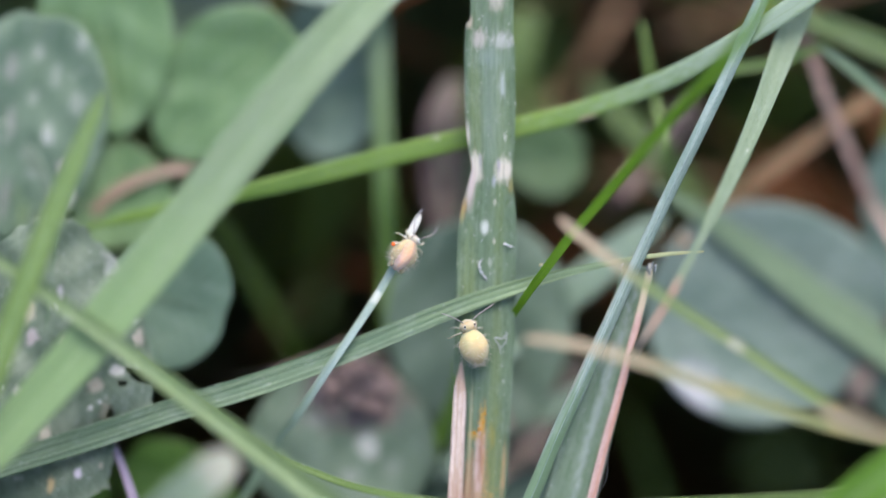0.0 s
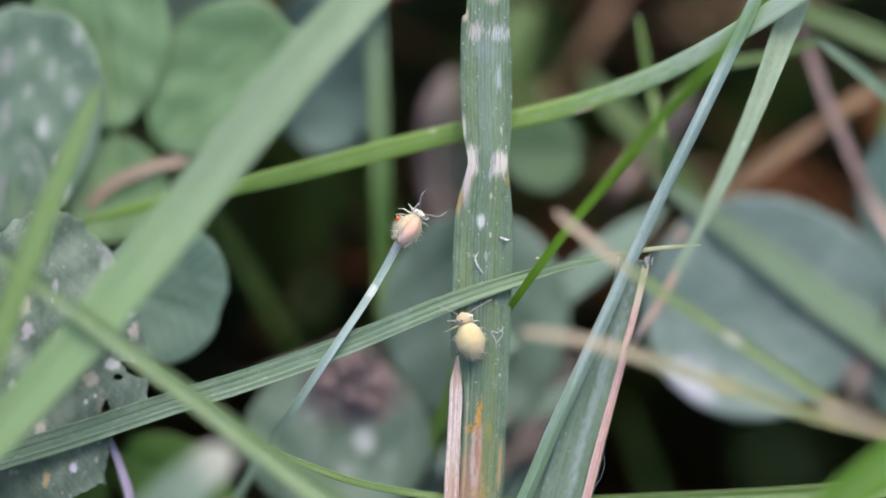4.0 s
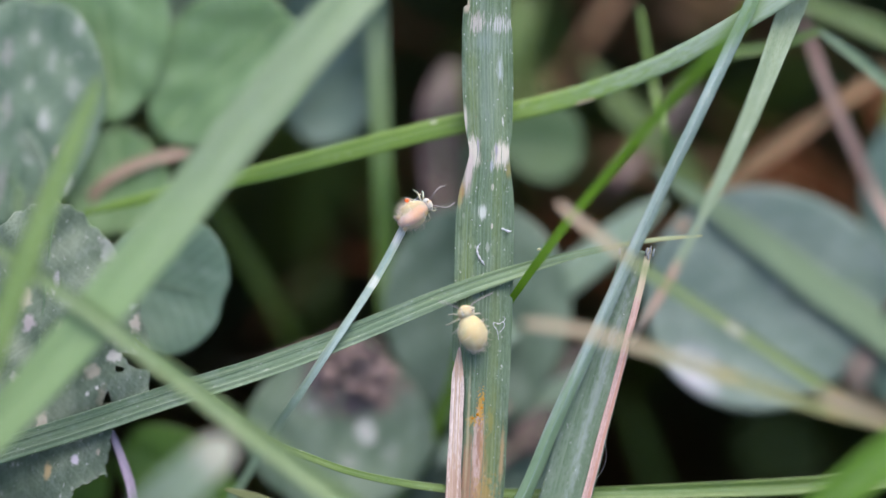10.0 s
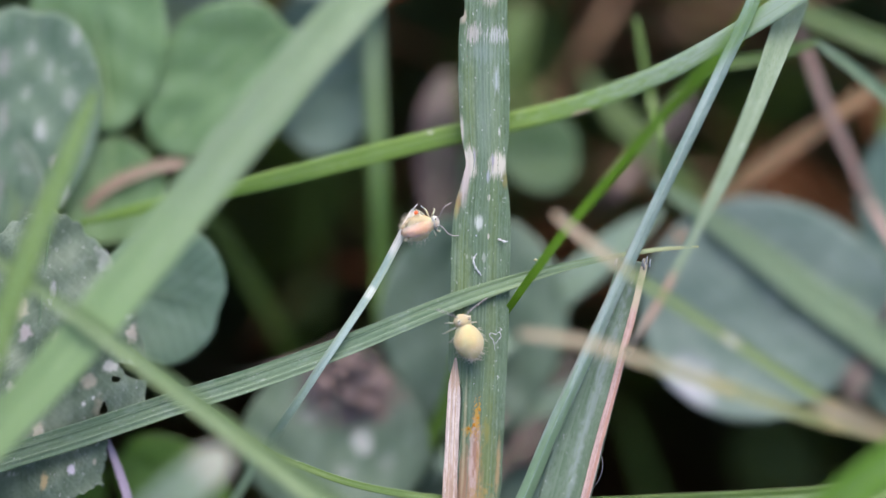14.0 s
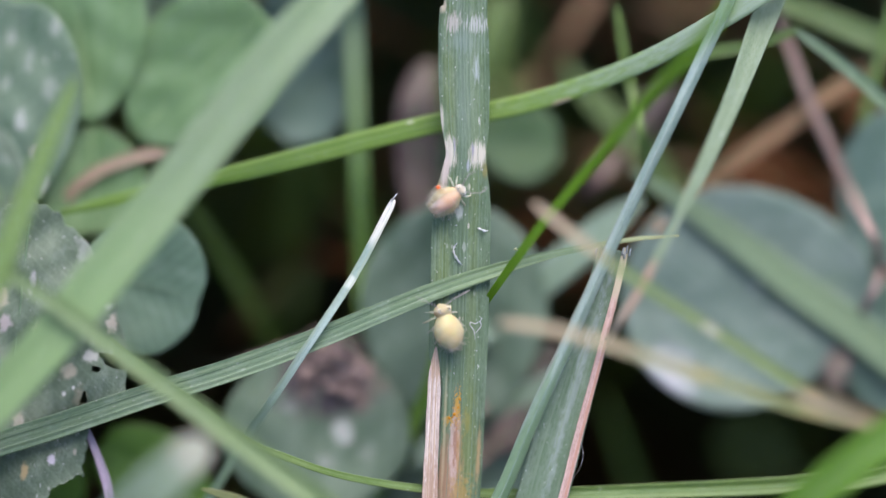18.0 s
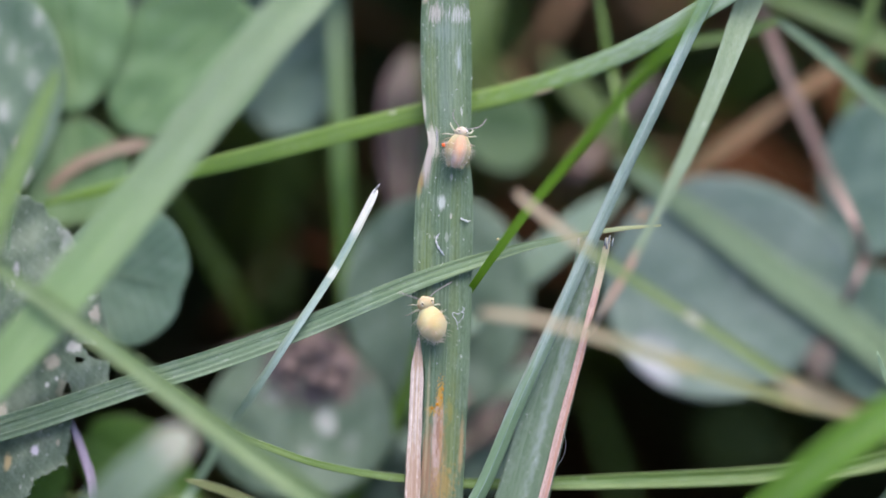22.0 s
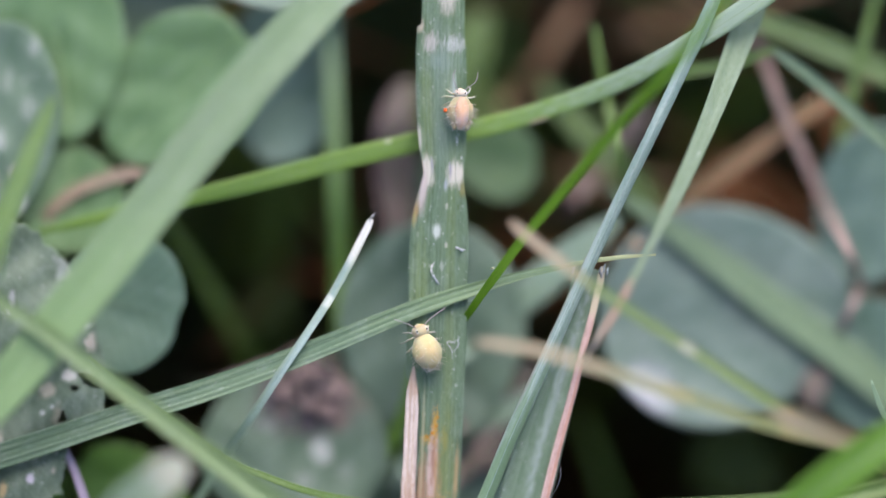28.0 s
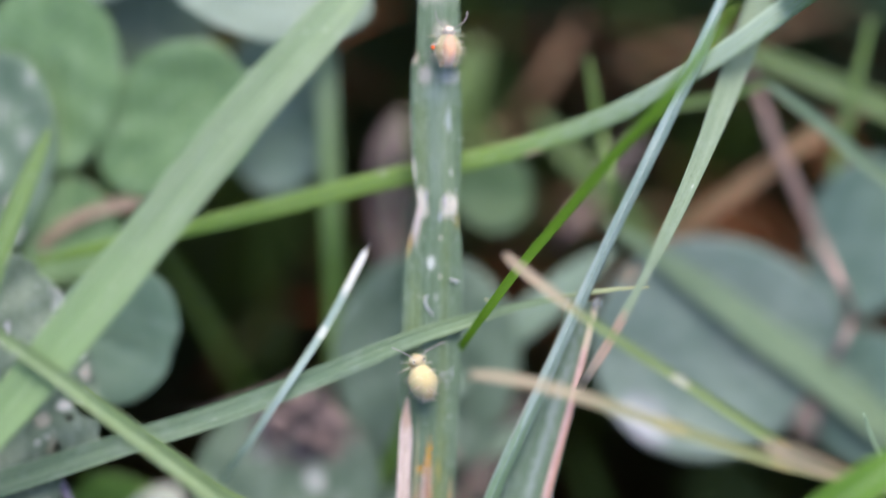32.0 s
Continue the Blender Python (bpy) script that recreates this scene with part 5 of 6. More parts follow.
blade([(12.443, -2.459, -3.75, 0.228), (12.169, -3.042, -3.55, 0.618), (12, -3.626, -3.45, 0.683), (12.169, -4.246, -3.55, 0.228)], MAUVE, "brown crumpled dead leaf by the clover", name="withered_leaf", category="dead leaf", reach=4, fold=0.3, across=10, rag=0.12)
blade([(2.379, -4.058, -3.85, 0.489), (2.865, -3.695, -3.65, 0.814), (3.514, -3.237, -3.55, 0.748), (4.003, -2.783, -3.6, 0.228)], MAUVE, "dull mauve dead leaf behind the stems", name="withered_leaf", category="dead leaf", reach=4, fold=0.2, across=8, rag=0.1)

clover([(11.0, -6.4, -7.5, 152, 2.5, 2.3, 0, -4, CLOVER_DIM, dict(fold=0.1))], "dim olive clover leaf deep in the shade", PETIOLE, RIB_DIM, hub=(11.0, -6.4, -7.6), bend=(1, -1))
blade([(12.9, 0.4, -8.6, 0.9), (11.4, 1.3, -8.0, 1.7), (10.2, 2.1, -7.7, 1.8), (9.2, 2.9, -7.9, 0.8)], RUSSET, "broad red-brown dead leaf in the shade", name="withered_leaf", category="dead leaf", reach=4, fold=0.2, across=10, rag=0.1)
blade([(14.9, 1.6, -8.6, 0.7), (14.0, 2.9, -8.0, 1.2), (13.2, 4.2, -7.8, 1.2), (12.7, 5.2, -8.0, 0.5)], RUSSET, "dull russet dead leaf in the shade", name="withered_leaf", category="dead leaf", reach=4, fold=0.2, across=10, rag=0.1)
blade([(6.0, 3.1, -6.0, 0.4), (6.5, 3.7, -5.6, 0.7), (7.0, 4.3, -5.5, 0.7), (7.3, 4.8, -5.8, 0.3)], MAUVE, "greyish mauve dead leaf behind the stems", name="withered_leaf", category="dead leaf", reach=4, fold=0.15, across=8, rag=0.08)
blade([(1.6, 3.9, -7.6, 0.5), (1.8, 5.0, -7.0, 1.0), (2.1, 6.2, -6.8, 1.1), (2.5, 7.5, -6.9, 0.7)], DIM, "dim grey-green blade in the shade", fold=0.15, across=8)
blade([(3.6, 5.2, -8.5, 0.25), (4.2, 6.0, -8.0, 0.36), (4.9, 7.1, -7.8, 0.36), (5.6, 8.2, -8.0, 0.2)], BROWN, "dull pinkish dead blade in the shade", name="withered_leaf", category="dead leaf", reach=4, fold=0.15, across=8, rag=0.08)

# ---- debris on the main blade ----
def shed_skin(rows, label, width=0.05):
    """A shrivelled white skin lying on the blade, along plot rows."""
    q = spline([(*r, 0) for r in rows], 0.03)[:, :3]
    thing = holder("shed_skin", at(*q[0]), label, "shed skin", "shed skins on the blade")
    n = len(q)
    tube(thing, "husk", q, [width * (0.35 + 0.65 * math.sin(math.pi * (0.12 + 0.8 * i / n))) * (0.8 + 0.3 * math.sin(i * 1.3)) for i in range(n)], SHED, 6)
    return thing


a = shed_skin([(1.037, 0.112, 0.08), (1.004, 0, 0.12), (1.052, -0.175, 0.1), (1.148, -0.319, 0.08), (1.228, -0.431, 0.06)], "curled white shed skin on the grass blade", 0.036)
tube(a, "thread", [(1.037, 0.112, 0.08), (1.084, 0.159, 0.12), (1.1, 0.191, 0.1)], [0.02, 0.015, 0.01], SHED, 5)
a = shed_skin([(1.691, 0.606, 0.06), (1.786, 0.574, 0.1), (1.898, 0.526, 0.08), (1.978, 0.542, 0.06)], "small white shed skin on the grass blade", 0.038)
a = shed_skin([(1.611, -2.536, 0.08), (1.595, -2.376, 0.1), (1.562, -2.248, 0.14), (1.467, -2.12, 0.14), (1.499, -2.041, 0.1), (1.626, -2.089, 0.1), (1.722, -2.025, 0.1), (1.786, -2.105, 0.08), (1.738, -2.217, 0.08), (1.627, -2.344, 0.08)], "white heart-shaped shed skin on the grass blade", 0.016)
tube(a, "thread", [(1.738, -2.025, 0.08), (1.802, -1.945, 0.1), (1.738, -1.882, 0.08)], [0.014, 0.012, 0.006], SHED, 5)
for k, p in enumerate(((0.925, -3.413, 0.06), (1.021, -3.493, 0.06), (1.085, 0.686, 0.06), (0.973, 3.764, 0.06), (1.595, 4.242, 0.06), (1.818, 2.249, 0.06), (1.308, 2.504, 0.07), (0.861, 0.845, 0.05), (1.467, -1.021, 0.06), (0.829, 5.757, 0.06), (1.659, -2.855, 0.06))):
    r = 0.012 + 0.01 * ((k * 7) % 3) / 2
    crumb = holder("crumb", at(*p), "tiny pale crumb stuck on the grass blade", "crumb", "crumbs on the blade")
    tube(crumb, "grain", [(p[0] - r, p[1], p[2]), (p[0], p[1] + r * 0.6, p[2] + r * 0.4), (p[0] + r, p[1] + r * 0.3, p[2])], [r * 0.5, r, r * 0.4], SHED if k % 3 else BROWN, 6)


speck = holder("crumb", at(*(2.757, 0, 0.18)), "tiny yellow crumb stuck on a vivid grass blade", "crumb")
p = (2.757, 0, 0.18)
tube(speck, "grain", [(p[0] - 0.05, p[1], p[2]), (p[0], p[1] + 0.03, p[2] + 0.02), (p[0] + 0.05, p[1], p[2])], [0.02, 0.035, 0.02], CREAM, 6)
q = spline([(*r, 0) for r in ((4.367, -6.454, 0.2), (4.556, -6.165, 0.28), (4.651, -5.845, 0.3), (4.635, -5.591, 0.28), (4.574, -5.339, 0.2))], 0.05)[:, :3]
hair = holder("plant_hair", at(*q[0]), "fine white hair clinging to the mown blade", "plant hair")
tube(hair, "thread", q, [0.004] * len(q), SHED, 5)



# ---- springtails ----
def blob(name, size, mat, taper=0.0, lumps=0.03, seed=0, rings=22, spokes=26):
    """A lumpy egg of half sizes (mm) along x, y, z; taper narrows its front."""
    v, uv = [], []
    for i in range(rings + 1):
        a = math.pi * i / rings
        for j in range(spokes):
            b = 2 * math.pi * j / spokes
            x, y, z = math.cos(a), math.sin(a) * math.cos(b), math.sin(a) * math.sin(b)
            k = 1 - taper * x
            d = 1 + lumps * (noise.noise((x * 2.3 + seed, y * 2.3, z * 2.3)) + 0.6 * noise.noise((x * 6 + seed, y * 6, z * 6)))
            v.append((x * size[0] * d, y * size[1] * k * d, z * size[2] * k * d * (0.8 if z < 0 else 1)))
    f = [(i * spokes + j, (i + 1) * spokes + j, (i + 1) * spokes + (j + 1) % spokes, i * spokes + (j + 1) % spokes) for i in range(rings) for j in range(spokes)]
    return mesh_of(name, np.array(v) * MM, f, mat)


def limb(name, rows, radii, mat, parent, sides=7):
    q = spline([(*r, w) for r, w in zip(rows, radii)], 0.025)
    return part(name, tube_mesh(name, q[:, :3] * MM, np.maximum(q[:, 3], 0.004) * MM, mat, sides), parent)


def loft(name, rows, mat, lumps=0.02, seed=0, scallop=0.0, spokes=32):
    """A closed body along +x through rows (x, half width, height above, depth below, rise) in mm."""
    q = spline(rows, 0.02)
    v = []
    for x, hw, up, low, rise in q:
        for j in range(spokes):
            b = 2 * math.pi * j / spokes
            c, e = math.cos(b), math.sin(b)
            d = 1 + lumps * (noise.noise((x * 5 + seed, c * 2.1, e * 2.1)) + 0.5 * noise.noise((x * 14 + seed, c * 5, e * 5)))
            k = 1 + scallop * abs(c) ** 3 * math.sin(x * 6.283 / 0.115 + (0.9 if c > 0 else 0))
            v.append((x, max(hw, 0.004) * c * d * k, rise + max(up if e > 0 else low, 0.004) * e * d))
    n = len(q)
    f = [(i * spokes + j, (i + 1) * spokes + j, (i + 1) * spokes + (j + 1) % spokes, i * spokes + (j + 1) % spokes) for i in range(n - 1) for j in range(spokes)]
    f += [tuple(range(spokes)), tuple((n - 1) * spokes + j for j in reversed(range(spokes)))]
    return mesh_of(name, np.array(v) * MM, f, mat)


def springtail(label, body, plate, skin, plate_skin, face, neck, head, feelers, legs, hair_len, hairs, seed):
    """A globular springtail facing +x (mm): abdomen, back plate with ruffled edges, neck, head, eyes, antennae, six legs, bristles."""
    thing = holder("springtail", (0, 0, 0), label, "springtail", "springtails")
    part("abdomen", loft("abdomen", body, skin, 0.05, seed), thing)
    rnd = random.Random(seed)
    if plate:
        part("back_plate", loft("back_plate", plate, plate_skin, 0.05, seed + 3, 0.07), thing, "peach-pink back plate with ruffled edges")
        for side in (-1, 1):
            for k in range(4):
                x = -0.42 + 0.13 * k
                lobe = part("flank_lobe", blob("flank_lobe", (0.12, 0.07 + 0.02 * rnd.random(), 0.06), FLANK, 0.2, 0.2, seed + k, 12, 14), thing, "pale ruffled lobe of the flank")
                lobe.location = (x * MM, side * (0.12 + 0.13 * math.sin(math.pi * (k + 1.2) / 7.5)) * MM, (0.06 + 0.04 * rnd.random()) * MM)
    part("collar", blob("collar", (0.13, neck * 0.62, neck * 0.6), face, 0.1, 0.04, seed + 1, 14, 18), thing).location = ((body[-1][0] - 0.01) * MM, 0, 0)
    at_head = body[-1][0] + head * 0.09
    hd = part("head", loft("head", ((-0.46 * head, 0.1 * head, 0.1 * head, 0.1 * head, 0), (-0.38 * head, 0.3 * head, 0.25 * head, 0.25 * head, 0), (-0.14 * head, 0.48 * head, 0.39 * head, 0.36 * head, 0),
                                  (0.1 * head, 0.5 * head, 0.38 * head, 0.38 * head, 0), (0.28 * head, 0.38 * head, 0.28 * head, 0.34 * head, -0.02), (0.38 * head, 0.2 * head, 0.14 * head, 0.24 * head, -0.05), (0.41 * head, 0.05 * head, 0.04 * head, 0.08 * head, -0.07)), face, 0.04, seed + 5), thing, "small pale head")
    hd.location = (at_head * MM, 0, 0.02 * MM)
    for side in (-1, 1):
        ring = part("eye_ring", blob("eye_ring", (head * 0.14, head * 0.1, head * 0.06), EYE_RING, 0, 0.05, seed, 10, 14), hd, "pale patch round the eye")
        ring.location = (head * 0.02 * MM, side * head * 0.29 * MM, head * 0.3 * MM)
        e = part("eye", blob("eye", (head * 0.066, head * 0.05, head * 0.045), EYE, 0, 0.02, seed, 10, 12), hd, "dark eye spot")
        e.location = (head * 0.04 * MM, side * head * 0.3 * MM, head * 0.345 * MM)
    mouth = part("mouthpart", blob("mouthpart", (head * 0.12, head * 0.14, head * 0.14), face, 0, 0.05, seed + 2, 10, 12), hd)
    mouth.location = (head * 0.34 * MM, 0, -head * 0.2 * MM)
    for side, rows in zip((1, -1), feelers):
        an = limb("antenna", [(0, 0, 0)] + [(x, side * y, z) for x, y, z in rows], [0.015, 0.012, 0.011, 0.014, 0.012, 0.005][:len(rows) + 1], FEELER, thing)
        an.location = ((at_head + head * 0.26) * MM, side * head * 0.26 * MM, 0.1 * MM)
        tagged(an, "slender grey antenna with an elbow")
    for side in (1, -1):
        for fx, rows in legs:
            lg = limb("leg", [(0, 0, 0)] + [(x, side * y, z) for x, y, z in rows], [0.034, 0.028, 0.02, 0.013, 0.008][:len(rows) + 1], LIMB, thing)
            lg.location = (fx * MM, side * 0.12 * MM, -0.07 * MM)
    v, f = [], []
    q = spline(body, 0.02)
    for k in range(hairs):
        row = q[int(len(q) * 0.75 * rnd.random() ** 1.5)]
        b = rnd.uniform(-0.5, 3.64)
        c, e = math.cos(b), math.sin(b)
        p = Vector((row[0], row[1] * c, row[4] + (row[2] if e > 0 else row[3]) * e)) * 0.98
        n = (Vector((-0.35 + row[0] * 0.8, c, e)) + Vector([rnd.uniform(-0.3, 0.3) for _ in range(3)])).normalized()
        a = n.orthogonal().normalized() * 0.007
        r = n.cross(a)
        i = len(v)
        v += [p + a, p - a * 0.5 + r * 0.87, p - a * 0.5 - r * 0.87, p + n * hair_len * rnd.uniform(0.5, 1.2)]
        f += [(i, i + 1, i + 3), (i + 1, i + 2, i + 3), (i + 2, i, i + 3)]
    tagged(part("bristles", mesh_of("bristles", np.array([tuple(x) for x in v]) * MM, f, HAIR), thing, "short pale bristles"), kind="stuff")
    return thing


def sits(u, v, w, heading, pitch=0.0, bank=0.0):
    m = AXES.to_4x4() @ Matrix.Rotation(radians(heading), 4, "Z") @ Matrix.Rotation(radians(-pitch), 4, "Y") @ Matrix.Rotation(radians(bank), 4, "X")
    m.translation = at(u, v, w)
    return m


walker = springtail("peach-pink globular springtail with pale ruffled flanks walking on grass",
                    ((-0.46, 0.026, 0.03, 0.03, 0), (-0.42, 0.139, 0.13, 0.12, 0), (-0.3, 0.3, 0.23, 0.24, 0), (-0.12, 0.375, 0.28, 0.3, 0), (0.08, 0.36, 0.28, 0.28, 0), (0.26, 0.27, 0.23, 0.22, 0), (0.38, 0.185, 0.17, 0.16, 0), (0.45, 0.12, 0.12, 0.11, 0)),
                    ((-0.55, 0.026, 0.03, 0.03, 0.02), (-0.5, 0.113, 0.12, 0.1, 0.04), (-0.38, 0.165, 0.2, 0.14, 0.08), (-0.2, 0.217, 0.25, 0.15, 0.1), (0, 0.24, 0.26, 0.15, 0.1), (0.2, 0.205, 0.22, 0.13, 0.08), (0.36, 0.14, 0.15, 0.1, 0.05), (0.46, 0.07, 0.08, 0.05, 0.02)),
                    OLIVE_SKIN, PEACH, FACE_GREY, 0.17, 0.37,
                    (((0.12, 0.1, 0.08), (0.26, 0.2, 0.1), (0.38, 0.24, 0.1), (0.54, 0.22, 0.1)), ((0.1, 0.12, 0.08), (0.2, 0.26, 0.1), (0.34, 0.34, 0.1), (0.52, 0.36, 0.1))),
                    ((0.45, ((0.06, 0.12, 0.05), (0.16, 0.2, -0.05), (0.2, 0.19, -0.24), (0.24, 0.2, -0.28))), (0.38, ((0.0, 0.15, 0.05), (0.02, 0.3, -0.04), (0.0, 0.36, -0.24), (0.02, 0.39, -0.28))), (0.28, ((-0.03, 0.14, 0.0), (-0.1, 0.26, -0.08), (-0.16, 0.31, -0.22), (-0.18, 0.33, -0.28)))),
                    0.22, 300, 3)
mite = part("mite", blob("mite", (0.06, 0.055, 0.055), MITE, 0, 0.05, 9, 12, 14), walker, "tiny orange-red mite clinging to the flank")
mite.location = (0.02 * MM, 0.45 * MM, 0.08 * MM)
sitter = springtail("cream-yellow globular springtail resting on the grass blade",
                    ((-0.54, 0.03, 0.03, 0.03, 0), (-0.5, 0.14, 0.14, 0.12, 0), (-0.37, 0.3, 0.28, 0.26, 0), (-0.14, 0.41, 0.37, 0.34, 0), (0.08, 0.41, 0.37, 0.34, 0), (0.28, 0.32, 0.31, 0.28, 0), (0.44, 0.2, 0.21, 0.19, 0), (0.53, 0.13, 0.14, 0.13, 0)),
                    None, CREAM, None, FACE, 0.24, 0.5,
                    (((0.12, 0.14, 0.06), (0.26, 0.32, 0.1), (0.36, 0.46, 0.12), (0.44, 0.58, 0.14)), ((0.1, 0.18, 0.06), (0.16, 0.4, 0.1), (0.2, 0.56, 0.12), (0.24, 0.74, 0.12))),
                    ((0.56, ((0.04, 0.12, 0.02), (0.09, 0.2, -0.06), (0.1, 0.22, -0.24), (0.12, 0.25, -0.36))), (0.46, ((0.0, 0.16, 0.05), (-0.02, 0.3, -0.04), (-0.05, 0.38, -0.24), (-0.04, 0.42, -0.36))), (0.26, ((-0.03, 0.16, 0.0), (-0.08, 0.26, -0.08), (-0.12, 0.32, -0.24), (-0.14, 0.34, -0.36)))),
                    0.19, 200, 12)

# ---- the grass all round, outside the clearing ----
def surrounding():
    rnd = random.Random(5)
    v, f, uv = [], [], []
    # Mostly unseen, made dense and tall to keep sky light off the gaps.
    for k in range(17000):
        r = 0.018 + 0.06 * rnd.random() ** 0.8
        b = rnd.uniform(0, 2 * math.pi)
        x, y = r * math.cos(b) * 1.15, r * math.sin(b) + 0.006
        tall = rnd.uniform(0.038, 0.067)
        if y < 0:
            tall = min(tall, 0.032 + 1.2 * max(0.0, abs(y) - 0.008))
        dx, dy = rnd.uniform(-0.4, 0.4), rnd.uniform(-0.4, 0.4)
        if math.hypot(x + dx * tall, y + dy * tall) < 0.0165:
            continue
        w, a = rnd.uniform(0.0005, 0.0012), rnd.uniform(0, 6.28)
        cx, cy = math.cos(a) * w, math.sin(a) * w
        n = 6
        i = len(v)
        for s in range(n + 1):
            q = s / n
            bx, by = x + dx * tall * q * q, y + dy * tall * q * q
            z = tall * (q - 0.18 * q * q) - 0.0005
            t = (1 - q) ** 0.6 + 0.02
            v += [(bx - cx * t, by - cy * t, z), (bx, by, z + 0.0001), (bx + cx * t, by + cy * t, z)]
            uv += [(-w * t * 1000, tall * q * 1000), (0, tall * q * 1000), (w * t * 1000, tall * q * 1000)]
        for s in range(n):
            p = i + 3 * s
            f += [(p, p + 1, p + 4, p + 3), (p + 1, p + 2, p + 5, p + 4)]
    ob = new("grass_sward", mesh_of("grass_sward", v, f, RIDGED, uv))
    tagged(ob, "dense green lawn grass round the clearing", "grass", kind="stuff")


def litter():
    rnd = random.Random(8)
    v, f, uv = [], [], []
    for k in range(420):
        x, y = rnd.uniform(-0.024, 0.024), rnd.uniform(-0.016, 0.026)
        l, w, a = rnd.uniform(0.002, 0.007), rnd.uniform(0.0002, 0.0006), rnd.uniform(0, 6.28)
        z0, z1 = rnd.uniform(0.0, 0.003), rnd.uniform(0.0, 0.004)
        ca, sa = math.cos(a), math.sin(a)
        i = len(v)
        for s in range(4):
            q = s / 3
            px, py, pz = x + ca * l * (q - 0.5), y + sa * l * (q - 0.5), z0 + (z1 - z0) * q + 0.0004 * math.sin(q * 3.1)
            v += [(px - sa * w, py + ca * w, pz), (px, py, pz + w * 0.6), (px + sa * w, py - ca * w, pz)]
            uv += [(-w * 1000, l * q * 1000), (0, l * q * 1000), (w * 1000, l * q * 1000)]
        for s in range(3):
            p = i + 3 * s
            f += [(p, p + 1, p + 4, p + 3), (p + 1, p + 2, p + 5, p + 4)]
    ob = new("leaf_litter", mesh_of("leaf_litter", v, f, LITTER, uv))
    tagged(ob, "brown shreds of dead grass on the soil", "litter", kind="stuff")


def undergrowth():
    """Dim thin shoots low in the shade of the clearing."""
    rnd = random.Random(21)
    v, f, uv = [], [], []
    for k in range(90):
        x, y = rnd.uniform(-0.022, 0.022), rnd.uniform(-0.006, 0.034)
        tall, w, a = rnd.uniform(0.006, 0.0175), rnd.uniform(0.00012, 0.0004), rnd.uniform(0, 6.28)
        dx, dy = rnd.uniform(-0.6, 0.6), rnd.uniform(-0.6, 0.6)
        cx, cy = math.cos(a) * w, math.sin(a) * w
        i = len(v)
        for s in range(7):
            q = s / 6
            bx, by, z = x + dx * tall * q * q, y + dy * tall * q * q, tall * (q - 0.2 * q * q) - 0.0005
            t = (1 - q) ** 0.6 + 0.03
            v += [(bx - cx * t, by - cy * t, z), (bx, by, z + w * 0.4), (bx + cx * t, by + cy * t, z)]
            uv += [(-w * t * 1000, tall * q * 1000), (0, tall * q * 1000), (w * t * 1000, tall * q * 1000)]
        for s in range(6):
            p = i + 3 * s
            f += [(p, p + 1, p + 4, p + 3), (p + 1, p + 2, p + 5, p + 4)]
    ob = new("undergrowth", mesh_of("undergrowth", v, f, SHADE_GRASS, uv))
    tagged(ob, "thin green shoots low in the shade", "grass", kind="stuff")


def dead_straws():
    """Brown dead straws lying behind the clearing, above the soil."""
    rnd = random.Random(33)
    for k in range(20):
        u, q, w = (rnd.uniform(6, 15), rnd.uniform(1.5, 12.0), rnd.uniform(-15, -8)) if k < 6 else (rnd.uniform(2.0, 16) if k < 15 else rnd.uniform(-6, 0.5), rnd.uniform(-1.5, 9.0), rnd.uniform(-12, -6))
        l, a = rnd.uniform(2, 4), rnd.uniform(-0.9, 0.9)
        d = (math.cos(a) * l, math.sin(a) * l)
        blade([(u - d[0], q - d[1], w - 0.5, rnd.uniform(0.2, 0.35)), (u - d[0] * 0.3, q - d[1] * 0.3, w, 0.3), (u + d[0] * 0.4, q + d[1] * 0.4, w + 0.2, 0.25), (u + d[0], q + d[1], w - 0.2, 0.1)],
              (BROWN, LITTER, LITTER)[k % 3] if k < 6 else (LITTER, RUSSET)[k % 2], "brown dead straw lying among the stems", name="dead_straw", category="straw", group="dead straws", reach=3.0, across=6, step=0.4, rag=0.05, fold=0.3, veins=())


def low_grass():
    rnd = random.Random(34)
    v, f, uv = [], [], []
    for k in range(26):
        u, q, w = rnd.uniform(-14, 16), rnd.uniform(-3.0, 15.0), rnd.uniform(-22, -11)
        l, wd, a = rnd.uniform(3, 8), rnd.uniform(0.12, 0.3), 1.57 + rnd.uniform(-0.8, 0.8)
        i = len(v)
        for s in range(6):
            x = s / 5 - 0.5
            c = (u + math.cos(a) * l * x, q + math.sin(a) * l * x, w + 0.6 * math.sin(x * 3 + k))
            for o, h in ((-wd, 0), (0, wd * 0.5), (wd, 0)):
                v.append(at(c[0] - math.sin(a) * o, c[1] + math.cos(a) * o, c[2] + h))
                uv.append((o, l * x))
        for s in range(5):
            p = i + 3 * s
            f += [(p, p + 1, p + 4, p + 3), (p + 1, p + 2, p + 5, p + 4)]
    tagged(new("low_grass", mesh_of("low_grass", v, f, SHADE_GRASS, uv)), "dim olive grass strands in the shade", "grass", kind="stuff")


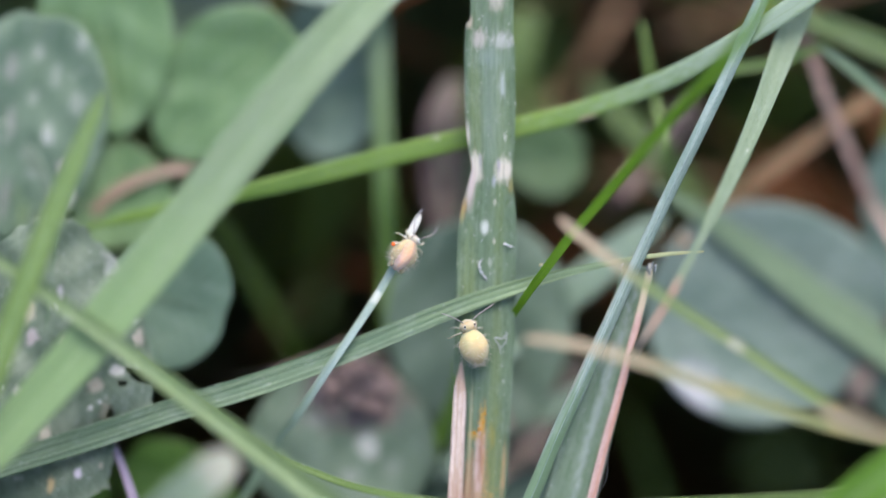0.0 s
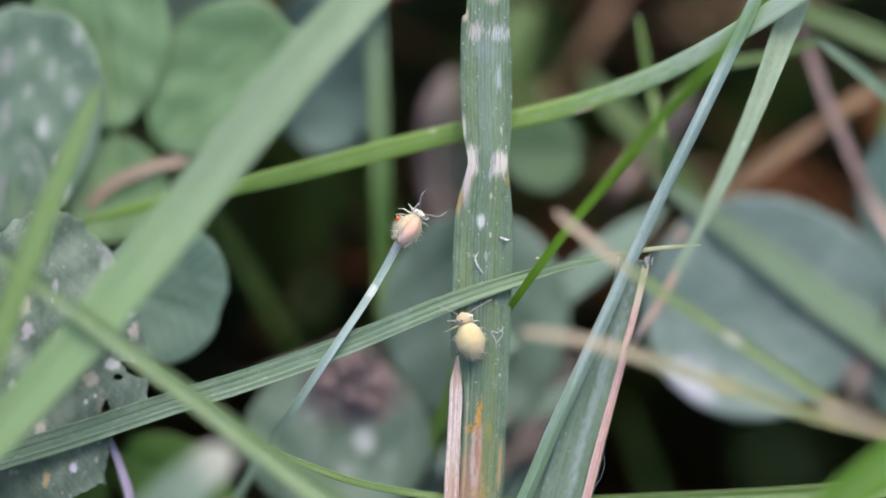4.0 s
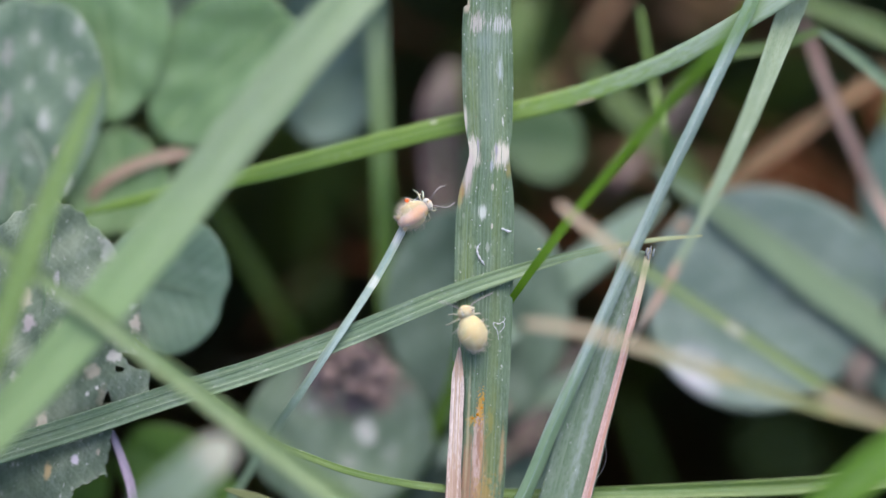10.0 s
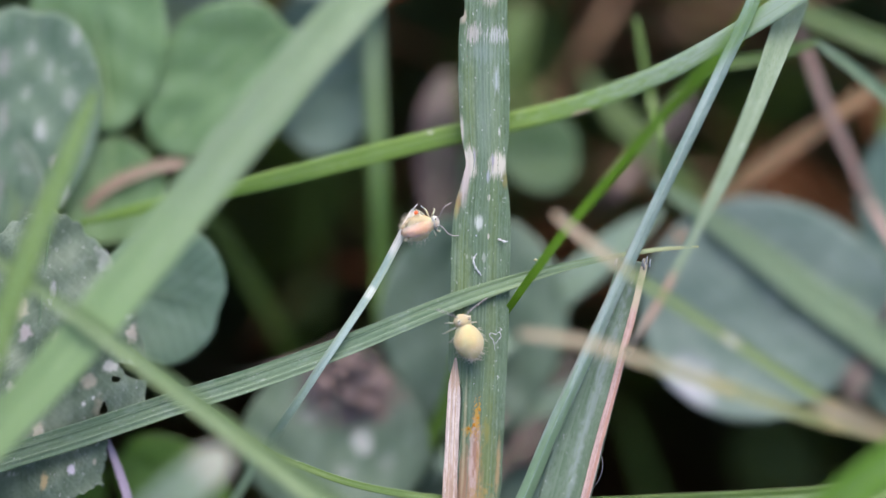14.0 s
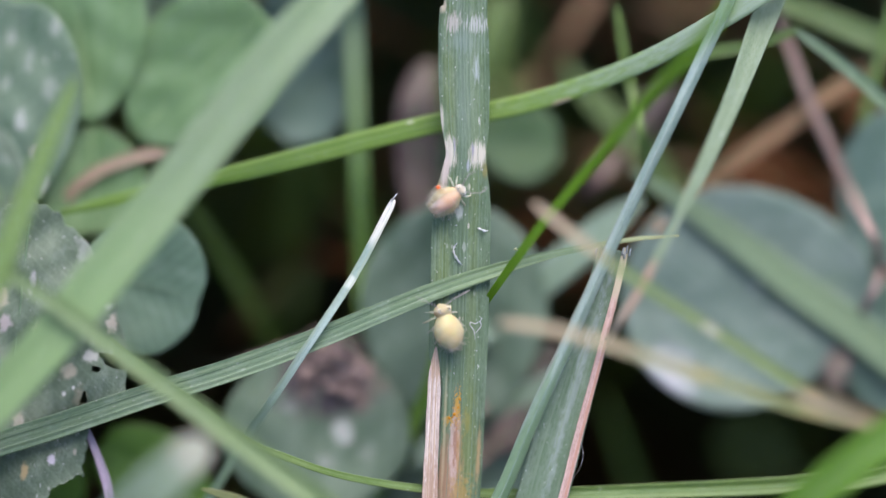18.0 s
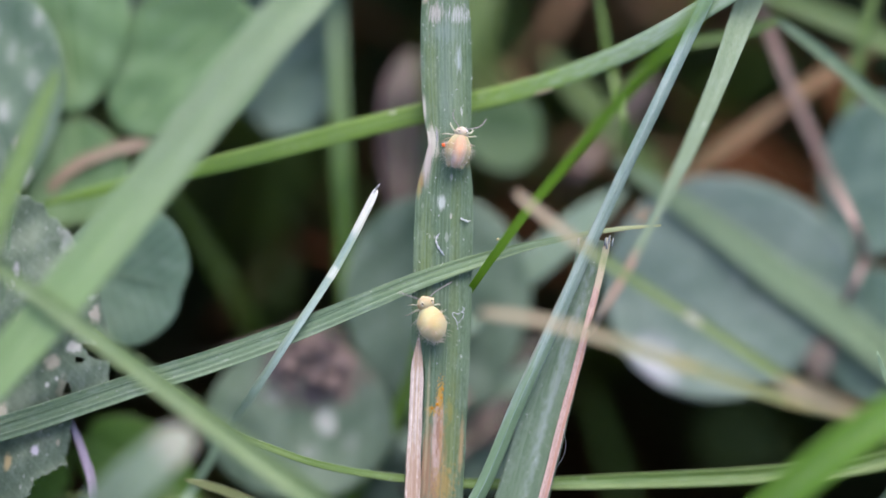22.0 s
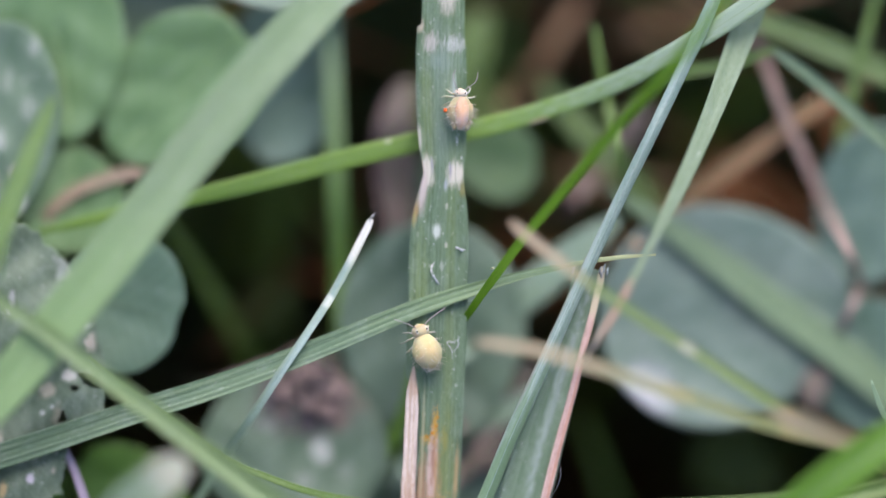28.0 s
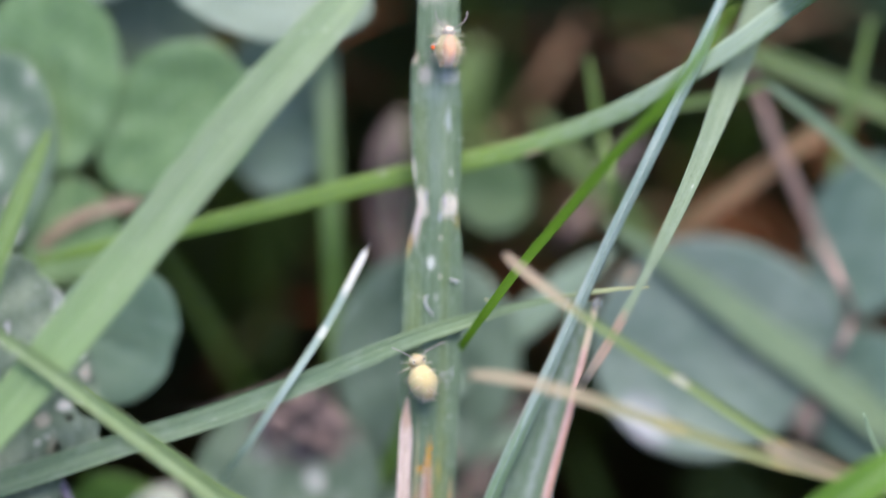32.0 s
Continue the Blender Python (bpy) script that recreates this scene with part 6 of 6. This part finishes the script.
def lawn():
    """The lawn that goes on round the plot."""
    rnd = random.Random(44)
    v, f, uv = [], [], []
    for k in range(26000):
        r, b = 0.085 + 1.3 * rnd.random() ** 0.75, rnd.uniform(0, 2 * math.pi)
        x, y = r * math.cos(b), r * math.sin(b)
        tall = rnd.uniform(0.03, 0.057)
        w = rnd.uniform(0.001, 0.0022) * (1 + r)
        a = rnd.uniform(0, 6.28)
        dx, dy = rnd.uniform(-0.5, 0.5) * tall, rnd.uniform(-0.5, 0.5) * tall
        cx, cy = math.cos(a) * w, math.sin(a) * w
        i = len(v)
        v += [(x - cx, y - cy, -0.0005), (x + cx, y + cy, -0.0005), (x + dx * 0.3 - cx * 0.8, y + dy * 0.3 - cy * 0.8, tall * 0.6), (x + dx * 0.3 + cx * 0.8, y + dy * 0.3 + cy * 0.8, tall * 0.6), (x + dx, y + dy, tall)]
        uv += [(-1, 0), (1, 0), (-0.8, 12), (0.8, 12), (0, 22)]
        f += [(i, i + 1, i + 3, i + 2), (i + 2, i + 3, i + 4)]
    tagged(new("lawn", mesh_of("lawn", v, f, RIDGED, uv)), "green lawn grass going on round the plot", "grass", kind="stuff")


surrounding()
lawn()
dead_straws()
low_grass()
undergrowth()
litter()


def motions():
    walk(walker, [(t, sits(*r)) for t, *r in (
        (0, -1.108, 0.308, 0.32, 57, -14, 14),
        (1, -1.06, 0.495, 0.32, 58, -14, 14),
        (2, -0.937, 0.639, 0.32, 57, -14, 14),
        (3, -0.895, 0.732, 0.32, 58, -14, 14),
        (6, -0.83, 1.021, 0.32, 42, -14, 14),
        (7, -0.809, 1.021, 0.32, 41, -14, 14),
        (8, -0.87, 0.99, 0.32, 40, -14, 14),
        (9, -0.861, 0.987, 0.32, 38, -14, 14),
        (10, -0.784, 1.015, 0.32, 35, -14, 14),
        (11, -0.71, 0.938, 0.32, 26, -14, 14),
        (12, -0.719, 1.012, 0.32, 32, -14, 14),
        (13, -0.658, 0.985, 0.32, 28, -14, 14),
        (14, -0.54, 0.926, 0.32, 19, -14, 14),
        (14.5, -0.45, 0.944, 0.32, 11, -14, 14),
        (15.2, -0.252, 0.941, 0.36, 14, 0, 12),
        (16, 0.032, 1.012, 0.36, 28, 0, 12),
        (16.5, 0.182, 1.056, 0.4, 38, 0, 12),
        (17, 0.488, 1.236, 0.4, 36, 0, 10),
        (17.5, 0.7, 1.307, 0.4, 32, 0, 10),
        (18, 0.803, 1.391, 0.4, 35, 0, 10),
        (18.5, 0.977, 1.436, 0.4, 36, 0, 10),
        (19, 1.098, 1.389, 0.4, 42, 0, 10),
        (20, 1.391, 1.55, 0.4, 54, 0, 10),
        (21, 1.596, 2.017, 0.4, 66, 0, 10),
        (22, 1.635, 2.566, 0.4, 78, 0, 10),
        (23, 1.725, 3.244, 0.4, 80, 0, 10),
        (24, 1.775, 3.306, 0.4, 74, 0, 10),
        (24.5, 1.835, 3.523, 0.4, 76, 0, 10),
        (26.5, 1.829, 4.058, 0.4, 88, 0, 10),
        (27, 1.852, 4.26, 0.4, 88, 0, 10),
        (28, 1.84, 4.459, 0.4, 90, 0, 10),
        (29, 1.75, 5.069, 0.4, 91, 0, 10),
        (30, 1.589, 5.73, 0.4, 92, 0, 10),
        (30.5, 1.563, 5.752, 0.4, 92, 0, 10),
        (31, 1.62, 6.095, 0.4, 93, 0, 10),
        (32, 1.641, 7.132, 0.4, 88, 0, 10),
    )])
    walk(sitter, [(t, sits(*r)) for t, *r in (
        (0, 0.849, -2.296, 0.46, 106, 0, 18),
        (2, 0.868, -2.261, 0.46, 106, 0, 18),
        (6, 0.851, -2.309, 0.46, 107, 0, 18),
        (9, 0.861, -2.322, 0.46, 108, 0, 18),
        (13, 0.872, -2.277, 0.46, 108, 0, 18),
        (17, 0.838, -2.264, 0.46, 108, 0, 18),
        (19, 0.881, -2.318, 0.46, 106, 0, 18),
        (20, 0.856, -2.346, 0.46, 106, 0, 18),
        (24, 0.88, -2.339, 0.46, 108, 0, 18),
        (27, 0.856, -2.345, 0.46, 108, 0, 18),
        (28, 0.874, -2.311, 0.46, 108, 0, 18),
        (32, 0.937, -2.29, 0.46, 106, 0, 18),
    )])
    # feelers and feet
    for i, ob in enumerate([o for o in walker.children if o.name.startswith(("antenna", "leg"))]):
        swing = 14 if ob.name.startswith("antenna") else 9
        home = ob.location.copy()
        walk(ob, [(t, pose(*home, 0, 4 * math.sin(1.3 * t + i), swing * math.sin(2.4 * t + 1.9 * i))) for t in [k * 0.5 for k in range(65)]])
    for i, ob in enumerate([o for o in sitter.children if o.name.startswith("antenna")]):
        home = ob.location.copy()
        walk(ob, [(t, pose(*home, 0, 0, 5 * math.sin(0.9 * t + 2.2 * i))) for t in range(33)])


motions()
